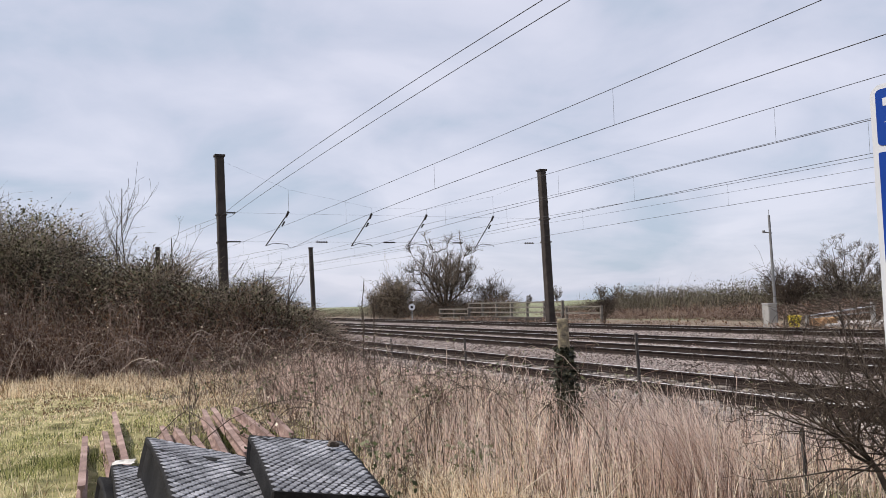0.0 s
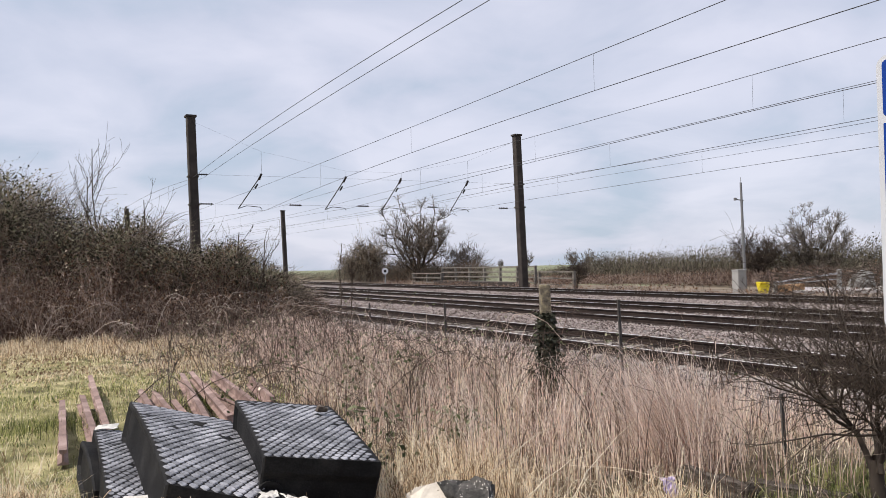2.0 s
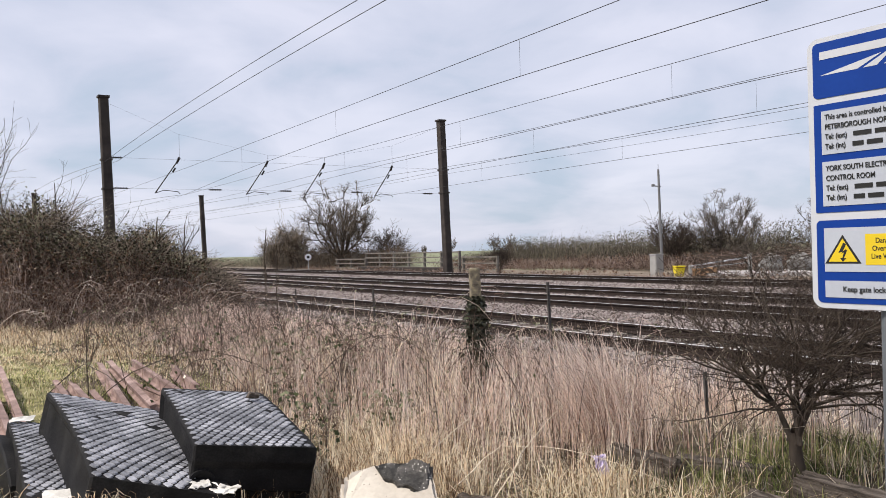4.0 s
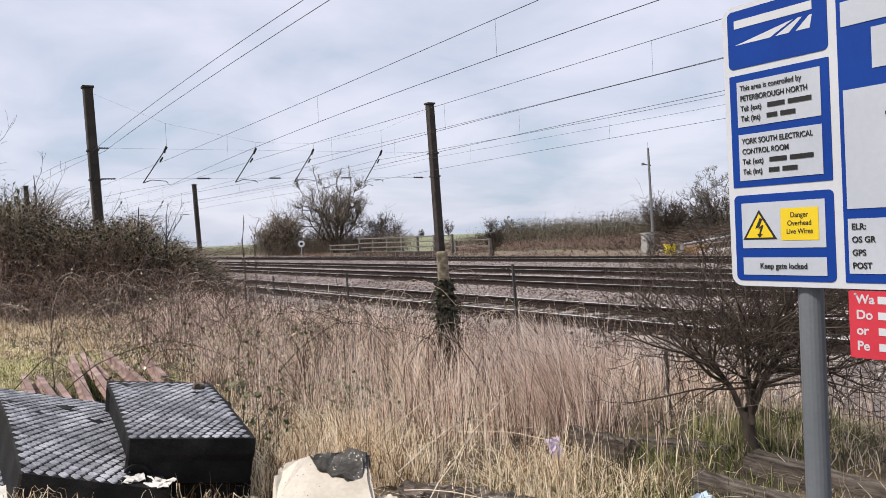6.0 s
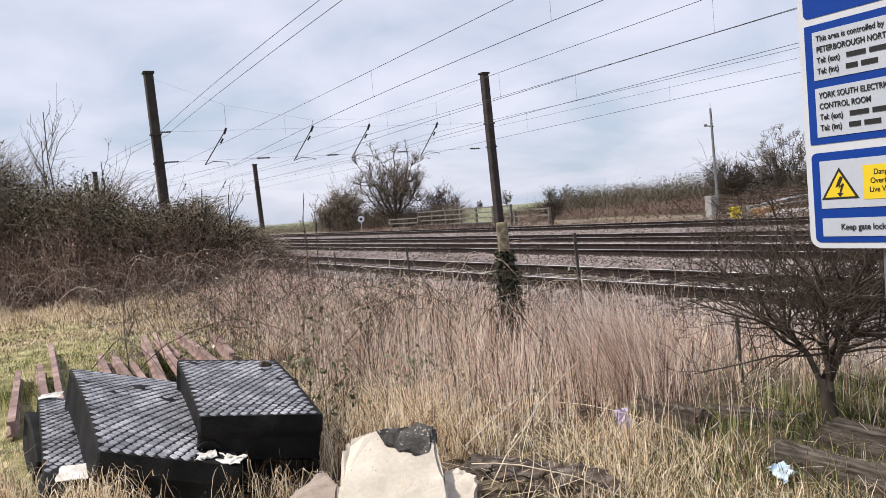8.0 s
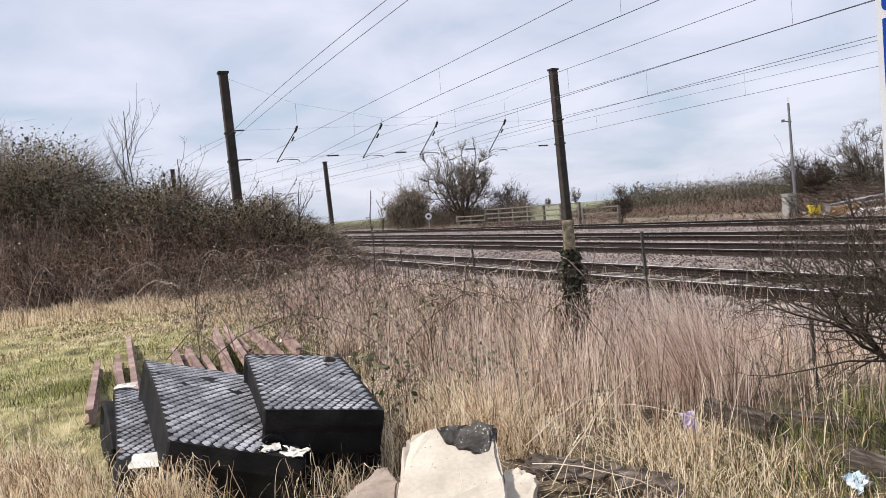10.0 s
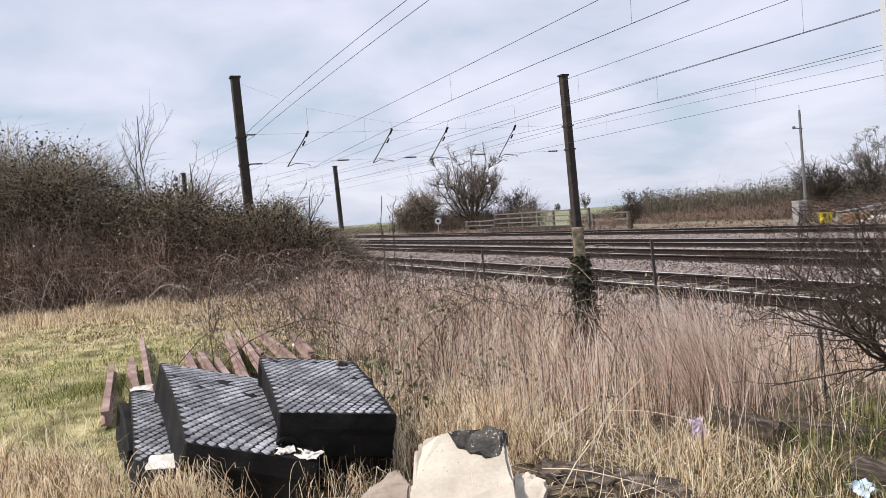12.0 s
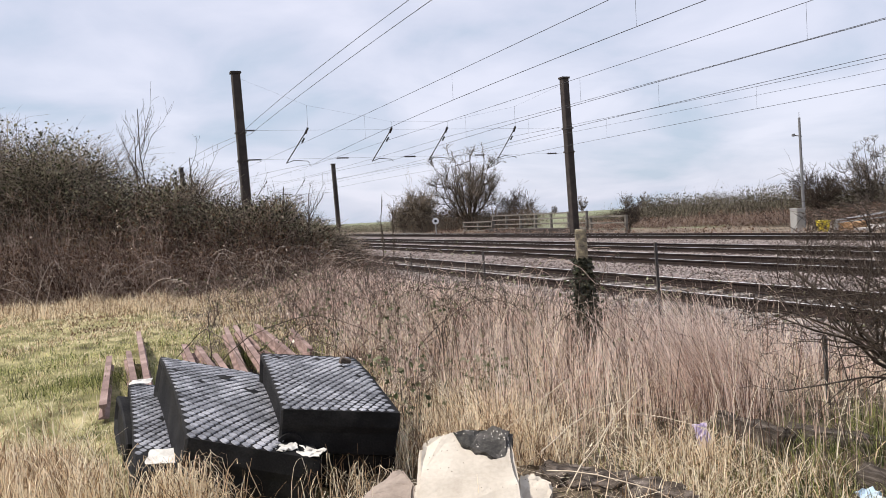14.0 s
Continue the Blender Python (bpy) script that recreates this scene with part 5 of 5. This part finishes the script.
path, wid = blades(rng, x, y, rng.uniform(0.35, 0.95, len(x)), np.full(len(x), 0.0055), 0.6)
tagged(put("leaning_stalks", tubes("leaning_stalks", path, wid * 0.5, 4), M_palestalk), "long pale broken stalks leaning out of dead grass", "grass", kind="stuff")
for a, b in (((0.36, 4.15, 0.22), (1.25, 3.55, 0.05)), ((0.45, 4.1, 0.10), (1.3, 5.2, 0.55)), ((0.35, 4.2, 0.30), (0.95, 4.75, 0.42)), ((0.9, 5.6, 0.15), (1.75, 4.6, 0.10)), ((0.15, 4.9, 0.2), (1.0, 5.6, 0.5))):
    tt = np.linspace(0, 1, 8)[:, None]
    pts = np.array(a) * (1 - tt) + np.array(b) * tt + rng.normal(0, 0.006, (8, 3)) + np.array([0, 0, 0.08]) * 4 * tt * (1 - tt)
    tagged(put("broken_cane", tubes("broken_cane", pts[None], np.linspace(0.0038, 0.002, 8)[None], 5), M_palestalk), "pale broken cane lying across the rubble", "cane", "broken canes")
# bramble canes arching through the dead grass and along the fence
n = 420
x, y = rng.uniform(-4.5, 4.0, n), rng.uniform(5.5, 17, n)
pp = x * PN.x + y * PN.y
k = (pp > 2.6) & (pp < 6.6)
x, y = x[k], y[k]
path, r = arcs(rng, len(x), x, y, rng.uniform(0.3, 1.15, len(x)), 1.1, rng.uniform(0.0022, 0.005, len(x)), 0.7, 8)
tagged(put("bramble_canes", tubes("bramble_canes", path, r, 4), M_redtwig), "thin arching bramble canes over the dead grass", "bramble", kind="stuff")
i = rng.integers(0, len(path), 500)
j = rng.integers(2, 8, 500)
tagged(put("bramble_leaves", leaves("bramble_leaves", path[i, j] + rng.normal(0, 0.02, (500, 3)), 0.04, rng), M_bleaf), "sparse dull green bramble leaves", "bramble", kind="stuff")
for a, b, hgt in (((-2.9, 8.6), (-0.6, 8.0), 0.62), ((-0.7, 8.2), (1.0, 8.6), 0.7), ((-3.6, 9.6), (-2.0, 7.2), 0.5), ((-2.2, 9.2), (-1.0, 7.3), 0.55), ((0.9, 9.6), (0.4, 8.0), 0.9)):
    t = np.linspace(0, 1, 10)
    pts = np.stack([a[0] + (b[0] - a[0]) * t, a[1] + (b[1] - a[1]) * t, hgt * 4 * t * (1 - t) * 0.9 + 0.1 * t + 0.02], -1) + rng.normal(0, 0.012, (10, 3))
    ob = put("bramble_cane", tubes("bramble_cane", pts[None], np.linspace(0.006, 0.003, 10)[None], 5), M_twig)
    tagged(ob, "single dark arching bramble cane", "bramble", "single canes")
tree("weed_stem", 91, (-3.0, 9.0), "dark bare weed stem standing behind the scrap rails", "weed", split=1, minr=0.003, height=0.85, spread=0.5, levels=2, kids=(6, 3), up=0.4, r0=0.007, first=0.3, ratio=(0.2, 0.5))
tree("weed_stem", 92, (-0.25, 7.4), "dark bare weed stem standing in the dead grass", "weed", split=1, minr=0.003, height=0.7, spread=0.5, levels=2, kids=(5, 3), up=0.4, r0=0.006, first=0.3, ratio=(0.2, 0.5))
n = 170
x, y = rng.normal(0.15, 0.15, n), rng.normal(6.6, 0.12, n)
tagged(put("bramble_leaves", leaves("bramble_leaves", np.stack([x, y, rng.uniform(0.15, 0.42, n)], -1), 0.055, rng), M_bleaf), "low patch of green bramble leaves in straw", "bramble", kind="stuff")

rough_block("mud_lump", [(0, 0), (0.05, -0.01), (0.08, 0.04), (0.04, 0.08), (-0.01, 0.05)], 0.035, M_rotten, (-0.90, 5.25, 0.655), (8, 8, 20), "dried muddy root lump on a rubber panel", "mud lump", 41, 0.012)
for i, (x, y, h) in enumerate(((-0.62, 5.45, 0.75), (-0.50, 5.3, 0.6), (-0.75, 5.75, 0.7), (-0.4, 5.6, 0.55))):
    tree("bramble_bush", 140 + i, (x, y), "small dark bare bramble bush beside the rubber panels", "bramble", "small brambles", split=1, minr=0.0018, height=h, spread=0.8, levels=2, kids=(9, 4), up=0.1, r0=0.005, first=0.2, ratio=(0.3, 0.6), twig=M_redtwig)
n = 150
x, y = rng.normal(-0.55, 0.14, n), rng.normal(5.5, 0.22, n)
tagged(put("bramble_leaves", leaves("bramble_leaves", np.stack([x, y, rng.uniform(0.15, 0.68, n)], -1), 0.05, rng), M_bleaf), "sparse bramble leaves beside the rubber panels", "bramble", kind="stuff")
n = 1000
x, y = rng.uniform(-5, 3.2, n), rng.uniform(7, 18, n)
pp = x * PN.x + y * PN.y
k = (pp > np.interp(y, [7, 9.5, 12], [4.0, 3.4, 2.4])) & (pp < 5.8) & ((y > 9) | (rng.uniform(0, 1, n) < 0.4))
x, y = x[k], y[k]
path, r = arcs(rng, len(x), x, y, rng.uniform(0.45, 1.0, len(x)), 1.5, rng.uniform(0.0025, 0.0050, len(x)), 0.72, 8)
tagged(put("bramble_canes", tubes("bramble_canes", path, r, 4), M_twig), "dark arching bramble canes along the lineside fence", "bramble", kind="stuff")
i = rng.integers(0, len(path), 130)
j = rng.integers(3, 8, 130)
tagged(put("pale_leaves", leaves("pale_leaves", path[i, j] + rng.normal(0, 0.02, (130, 3)), 0.034, rng), M_palecane), "pale dead leaves hanging on bramble canes", "leaves", kind="stuff")
n = 260
x, y = rng.uniform(-2.5, 4.2, n), rng.uniform(4.8, 11, n)
k = in_tall(x, y)
path, wid = blades(rng, x[k], y[k], rng.uniform(0.45, 1.0, k.sum()), np.full(k.sum(), 0.006), 0.18)
tagged(put("dark_stems", tubes("dark_stems", path, wid * 0.5, 4), M_twig), "dark dead weed stems standing in straw", "weeds", kind="stuff")

rng = np.random.default_rng(88)
for cx, cy, cr, cn in ((-0.9, 10.4, 0.55, 46), (0.2, 9.6, 0.5, 40), (-2.2, 12.4, 0.7, 50), (-3.4, 14.6, 0.8, 50), (-0.6, 8.2, 0.4, 26), (1.9, 9.2, 0.5, 30), (-1.6, 9.3, 0.5, 30), (-4.6, 16.2, 0.8, 50), (0.9, 10.9, 0.5, 40)):
    x, y = rng.normal(cx, cr, cn), rng.normal(cy, cr, cn)
    path, r = arcs(rng, cn, x, y, rng.uniform(0.25, 0.78, cn), 0.9, rng.uniform(0.0025, 0.005, cn), 0.8, 9)
    root = empty("bramble_clump", (cx, cy, 0), "straggling bramble clump with sparse dull leaves in dead grass", "bramble", "bramble clumps", kind="stuff")
    off = np.array([cx, cy, 0])
    put("canes", tubes("canes", path - off, r, 4), M_redtwig, root)
    dead = rng.uniform(0, 1, cn) < 0.35
    put("dead_canes", tubes("dead_canes", path[dead] - off + rng.normal(0, 0.1, (int(dead.sum()), 1, 3)) * np.array([1, 1, 0.2]), r[dead], 4), M_palecane, root, "pale dead canes")
    i, j = rng.integers(0, cn, 150), rng.integers(3, 9, 150)
    put("foliage", leaves("foliage", path[i, j] - off + rng.normal(0, 0.03, (150, 3)), 0.05, rng), M_bleaf, root, "dull green leaves")
    i, j = rng.integers(0, cn, 40), rng.integers(3, 9, 40)
    put("pale_foliage", leaves("pale_foliage", path[i, j] - off + rng.normal(0, 0.03, (40, 3)), 0.045, rng), M_palestalk, root, "pale leaf undersides")

# ---- beyond the line: scrub, trees, timber fence, level-crossing gear ----
def scrub_band(name, seed, a, b, depth, h0, h1, stems, leafn, label, material, leafmat):
    """A rough hedge between two places."""
    rng = np.random.default_rng(seed)
    a, b = np.array(a, float), np.array(b, float)
    root = empty(name, (*a, 0), label, "hedge", kind="")
    f = rng.uniform(0, 1, stems)
    c = a + (b - a) * f[:, None] + rng.normal(0, depth, (stems, 2))
    hh = (h0 + (h1 - h0) * f) * (0.75 + 0.35 * np.sin(f * 23 + seed) * np.sin(f * 57))
    t = np.linspace(0, 1, 4)[None, :, None]
    gz = ground_z(c[:, 0], c[:, 1])
    z0 = hh * rng.uniform(0, 0.7, stems) + gz
    d = rng.normal(0, 0.45, (stems, 3))
    d[:, 2] = np.abs(d[:, 2]) + 0.6
    p = np.stack([c[:, 0], c[:, 1], z0], -1)[:, None] + d[:, None] * ((hh * rng.uniform(0.12, 0.32, stems))[:, None, None] * t) + rng.normal(0, 0.1, (stems, 1, 3)) * t ** 2
    put("brushwood", tubes("brushwood", p - np.array([*a, 0]), rng.uniform(0.005, 0.011, stems)[:, None] * np.linspace(1, 0.4, 4), 3), material, root)
    f = rng.uniform(0, 1, leafn)
    c = a + (b - a) * f[:, None] + rng.normal(0, depth * 0.8, (leafn, 2))
    hh = (h0 + (h1 - h0) * f) * (0.75 + 0.35 * np.sin(f * 23 + seed) * np.sin(f * 57))
    put("foliage", leaves("foliage", np.stack([c[:, 0], c[:, 1], hh * rng.uniform(0.05, 0.95, leafn) + ground_z(c[:, 0], c[:, 1])], -1) - np.array([*a, 0]), 0.11, rng), leafmat, root)


scrub_band("far_hedge", 101, (10.5, 68), (15.0, 60.6), 1.0, 0.7, 2.3, 7000, 12000, "dull olive scrub hedge beyond the railway", M_hedge, M_hedgeleaf)
scrub_band("far_hedge", 108, (15.0, 60.6), (26, 42), 1.2, 2.3, 2.7, 18000, 42000, "dense dull olive scrub hedge beyond the railway", M_hedge, M_hedgeleaf)
scrub_band("far_scrub", 102, (9.5, 60), (25, 38), 1.0, 0.7, 1.3, 20000, 7000, "low russet scrub and dead weeds beyond the railway", M_redtwig, M_deadleaf)
scrub_band("far_scrub", 107, tuple(at(25.6, 8, 0))[:2], tuple(at(26.2, 62, 0))[:2], 0.5, 0.55, 0.6, 5000, 3000, "low dead weeds along the far side of the tracks", M_redtwig, M_deadleaf)
scrub_band("far_scrub", 103, (-5.5, 80), (6.5, 73), 1.1, 2.5, 2.2, 18000, 12000, "dark low scrub round a bare tree", M_hedge, M_deadleaf)
scrub_band("far_hedge", 104, (26, 42), (44, 20), 1.2, 2.7, 3.1, 8000, 16000, "dense dull olive scrub hedge beyond the railway", M_hedge, M_hedgeleaf)
scrub_band("far_hedge", 105, (-60, 190), (90, 170), 2.0, 1.6, 1.8, 3500, 6000, "distant dark field hedge", M_twig, M_leaf)
scrub_band("far_scrub", 106, (-22, 110), (-6, 92), 1.2, 1.2, 1.3, 6000, 6000, "low dull green scrub beside the far tracks", M_greentwig, M_leaf)
def round_tree(name, seed, base, height, wide, label, r0=0.24, limbs=17, fine=0.0065):
    """A bare tree whose limbs fan out of a short trunk to fill a rounded crown."""
    rng = np.random.default_rng(seed)
    root = empty(name, (base[0], base[1], float(ground_z(*base)) - 0.05), label, "tree")
    mid, half = height * 0.56, np.array([wide / 2, wide / 2, height * 0.46])
    t = np.linspace(0, 1, 6)[None, :, None]

    def reach(start, goal, rise, wob):
        d = np.linalg.norm(goal - start, axis=1)[:, None, None]
        p = start[:, None] * (1 - t) + goal[:, None] * t
        p = p + np.array([0, 0, rise]) * d * t * (1 - t) + rng.normal(0, wob, (len(start), 6, 3)) * d * np.sin(np.pi * t)
        return p

    def spread_over(n):
        """Ends of the limbs, evenly over the crown from its sides to its top."""
        i = np.arange(n) + 0.5
        z = 1.0 - 1.25 * i / n
        a = i * 2.39996 + rng.normal(0, 0.2, n)
        w = np.sqrt(np.clip(1 - z ** 2, 0, 1))
        v = np.stack([w * np.cos(a), w * np.sin(a), z], -1)
        return np.array([0, 0, mid]) + v * half * rng.uniform(0.72, 0.92, (n, 1))

    fork = height * 0.10
    put("trunk", tubes("trunk", np.array([[(0, 0, -0.2), (0.02, 0, fork * 0.5), (0.04, 0, fork), (0.03, 0.02, fork * 1.6)]]), np.array([[r0 * 1.25, r0, r0 * 0.9, r0 * 0.6]]), 10), M_bark, root)
    start = np.stack([rng.normal(0, 0.05, limbs), rng.normal(0, 0.05, limbs), rng.uniform(fork * 0.8, fork * 1.5, limbs)], -1)
    main = reach(start, spread_over(limbs), -0.30, 0.02)
    for q in main:
        put("limb", tubes("limb", q[None], np.linspace(r0 * 0.40, r0 * 0.06, 6)[None], 6), M_bark, root)
    par, size, rows = main, r0 * 0.17, []
    for kids, span, w in ((11, 0.22, 0.45), (7, 0.13, 0.5), (5, 0.08, 0.6)):
        n = len(par) * kids
        who, f = np.repeat(np.arange(len(par)), kids), rng.uniform(0.25, 1.0, n)
        i = np.minimum((f * 5).astype(int), 4)
        g = (f * 5 - i)[:, None]
        st = par[who, i] * (1 - g) + par[who, i + 1] * g
        out = (st - np.array([0, 0, fork])) / height
        out /= np.linalg.norm(out, axis=1, keepdims=True) + 1e-6
        away = out * 0.65 + rng.normal(0, 0.52, (n, 3)) + np.array([0, 0, 0.12])
        away /= np.linalg.norm(away, axis=1, keepdims=True) + 1e-6
        goal = st + away * height * span * rng.uniform(0.35, 1.0, (n, 1))
        rel = (goal - np.array([0, 0, mid])) / half
        far_out = np.maximum(np.linalg.norm(rel, axis=1, keepdims=True), 1.0)
        goal = np.array([0, 0, mid]) + rel / far_out ** 0.45 * half
        par = reach(st, goal, -0.10, 0.03)
        rows.append((par, np.full((n, 1), max(size, fine)) * np.linspace(1, 0.45, 6)[None]))
        size *= w
    tagged(put("framework", tubes("framework", *rows[0], 4), M_bark, root), kind="stuff")
    put("crown", tubes("crown", np.concatenate([q for q, _ in rows[1:]]), np.concatenate([r for _, r in rows[1:]]), 3), M_hedge, root, "bare fine twigs")
    return root


round_tree("bare_tree", 111, (0.75, 75), 8.1, 8.4, "large bare spreading tree with a rounded crown of fine twigs")
shrub("bare_bush", 112, (-3.9, 78), 14, 3.3, "rounded leafless bush beside a bare tree", "bush", kids=(7, 6, 4), splay=0.45, r0=0.06, minr=0.010, twig=M_greentwig)
shrub("bare_bush", 113, (-5.6, 79), 10, 2.8, "rounded leafless bush beside a bare tree", "bush", kids=(7, 6, 4), splay=0.45, r0=0.06, minr=0.010, twig=M_greentwig)
shrub("bare_bush", 118, tuple(at(28.2, 37.6, 0))[:2], 8, 1.35, "small bare bush beside a timber fence", "bush", kids=(6, 5, 4), splay=0.4, r0=0.03, minr=0.006)
shrub("bare_bush", 114, (5.0, 77), 9, 3.0, "pale leafless bush beside a bare tree", "bush", kids=(6, 5, 4), splay=0.5, r0=0.05, minr=0.010)
round_tree("bare_tree", 115, (23.3, 45), 4.7, 5.4, "bare grey rounded tree in the far hedge", 0.12, 15, 0.008)
round_tree("bare_tree", 116, (28.5, 41), 4.6, 5.2, "bare grey rounded tree in the far hedge", 0.12, 15, 0.008)
shrub("bare_bush", 117, (20.3, 45.5), 8, 2.7, "bare bush in the far hedge", "bush", kids=(7, 6, 4), splay=0.35, r0=0.06, minr=0.008)
for i, (x, y, h) in enumerate(((82, 395, 8.5), (90.5, 395, 8), (34, 395, 7), (60, 395, 7.5), (47, 400, 4))):
    round_tree("distant_tree", 120 + i, (x, y), h * 1.15, h * 0.9, "small distant bare tree on the field edge", 0.25, 9, 0.014)


def rail_fence(s0, s1, p, h, rails, label):
    root = empty("timber_fence", at(p, s0, 0.05), label, "fence", rz=25.1)
    n = max(2, int((s1 - s0) / 1.8) + 1)
    for i in range(n):
        bm = bmesh.new()
        y = (s1 - s0) * i / (n - 1)
        box(bm, -0.07, 0.07, y - 0.07, y + 0.07, -0.3, h, 0.01)
        part("post", bm, M_fencewood, root)
    for k in range(rails):
        bm = bmesh.new()
        z = h * (0.25 + 0.70 * k / (rails - 1))
        box(bm, -0.11, -0.07, -0.1, s1 - s0 + 0.1, z - 0.04, z + 0.04, 0.006)
        part("fence_rail", bm, M_fencewood, root)
    return root


rail_fence(40.3, 52.4, 27.2, 1.38, 4, "weathered grey timber post-and-rail fence beyond the tracks")
rail_fence(36.2, 39.6, 27.0, 1.05, 3, "short grey timber fence panel beyond the tracks")
rail_fence(52.2, 57.0, 27.0, 0.95, 3, "low grey timber fence beyond the tracks")
bm = bmesh.new()
box(bm, -0.15, 0.15, 0, 12.2, -0.3, 0.42, 0.03)
ob = part("retaining_wall", bm, M_mast)
ob.matrix_world = Matrix.Translation(at(26.7, 40.4, 0)) @ pose(0, 0, 0, 0, 0, 25.1)
tagged(ob, "low dark retaining wall under a timber fence", "wall")

pole = empty("lineside_pole", (15.33, 36, 0), "thin pale grey pole with a small bracket", "pole")
bm = bmesh.new()
rod(bm, (0, 0, -0.3), (-0.08, 0, 5.1), 0.075, 0.05, 12)
part("shaft", bm, M_pole, pole)
bm = bmesh.new()
rod(bm, (-0.36, 0, 4.33), (0.02, 0, 4.27), 0.025)
box(bm, -0.42, -0.30, -0.05, 0.05, 4.28, 4.40, 0.01)
part("bracket", bm, M_pole, pole)
bm = bmesh.new()
rod(bm, (-0.08, 0, 5.1), (-0.08, 0, 5.35), 0.012)
part("spike", bm, M_pole, pole)
cab = empty("relay_cabinet", (14.62, 35, 0), "weathered pale grey lineside equipment cabinet", "cabinet", rz=25)
bm = bmesh.new()
box(bm, -0.25, 0.25, -0.18, 0.18, -0.1, 1.05, 0.02)
part("body", bm, M_cab, cab)
bm = bmesh.new()
box(bm, -0.28, 0.28, -0.21, 0.21, 1.05, 1.10, 0.015)
part("lid", bm, M_cab, cab)
bm = bmesh.new()
box(bm, -0.21, 0.21, -0.195, -0.18, 0.08, 1.0, 0.004)
part("door", bm, M_cab, cab)
gb = empty("grit_bin", (15.25, 34, 0.05), "bright yellow plastic grit bin", "grit bin", rz=0)
bm = bmesh.new()
vs = [bm.verts.new(v) for v in ((-0.17, -0.14, 0), (0.17, -0.14, 0), (0.17, 0.14, 0), (-0.17, 0.14, 0), (-0.23, -0.2, 0.40), (0.23, -0.2, 0.40), (0.23, 0.2, 0.48), (-0.23, 0.2, 0.48))]
for f in ((3, 2, 1, 0), (4, 5, 6, 7), (0, 1, 5, 4), (1, 2, 6, 5), (2, 3, 7, 6), (3, 0, 4, 7)):
    bm.faces.new([vs[i] for i in f])
bmesh.ops.bevel(bm, geom=bm.edges[:], offset=0.03, segments=2, affect="EDGES")
part("bin", bm, M_bin, gb)
bm = bmesh.new()
box(bm, -0.235, 0.235, -0.21, 0.21, 0.44, 0.50, 0.02)
part("lid", bm, M_bin, gb)
bm = bmesh.new()
box(bm, 0, 9, 0, 4.0, -0.2, 0.14, 0.02)
ob = part("crossing_apron", bm, M_road)
ob.matrix_world = pose(16.6, 33.6, 0, 0, 0, -12)
tagged(ob, "pale tarmac apron of a level crossing", "apron", kind="structure")
gate = empty("barrier_boom", (15.9, 34.2, 0.05), "white barrier boom resting low beside the crossing", "barrier", rz=-4)
bm = bmesh.new()
rod(bm, (0, 0, 0.46), (2.75, 0, 0.80), 0.028, 0.04, 10)
part("boom", bm, M_white, gate)
bm = bmesh.new()
rod(bm, (0.1, 0, 0.36), (2.7, 0, 0.55), 0.02, 0.02, 8)
part("lower_rail", bm, M_galv, gate)
bm = bmesh.new()
box(bm, 2.70, 2.86, -0.08, 0.08, -0.1, 0.98, 0.02)
part("barrier_post", bm, M_cab, gate)
bm = bmesh.new()
box(bm, -0.08, 0.06, -0.06, 0.06, -0.1, 0.50, 0.02)
part("rest", bm, M_cab, gate)
rough_block("clay_heap", [(0, 0), (0.6, -0.15), (1.3, 0), (1.2, 0.6), (0.3, 0.7)], 0.32, M_clay, (16.1, 34.6, 0.05), (0, 0, 0), "low heap of orange clay beside the barrier", "clay heap", 31, 0.09)
for i, (x, y, r) in enumerate(((20.6, 35.6, 0.55), (21.9, 35.2, 0.60), (23.2, 35.0, 0.5))):
    bm = bmesh.new()
    bmesh.ops.create_icosphere(bm, subdivisions=4, radius=r)
    for v in bm.verts:
        v.co += Vector(noise.noise_vector(v.co * 2.2 + Vector((i * 5, 0, 0)))) * 0.16 + Vector(noise.noise_vector(v.co * 9)) * 0.03
        v.co.z = v.co.z * 0.85 + 0.02 * i
    ob = part("boulder", bm, M_boulder)
    ob.location = (x, y, r * 0.75)
    tagged(ob, "large rounded pale grey boulder beyond the railway", "boulder", "boulders")
ds = empty("disc_sign", (-1.85, 58.6, 0.1), "round white lineside sign on a thin post", "sign")
bm = bmesh.new()
rod(bm, (0, 0, -0.3), (0, 0, 0.9), 0.03)
part("post", bm, M_galv, ds)
bm = bmesh.new()
rod(bm, (0, 0.0, 1.12), (0, -0.03, 1.12), 0.24, 0.24, 28)
part("disc", bm, M_white, ds)
bm = bmesh.new()
rod(bm, (0, -0.032, 1.12), (0, -0.04, 1.12), 0.10, 0.10, 16)
part("symbol", bm, M_black, ds)
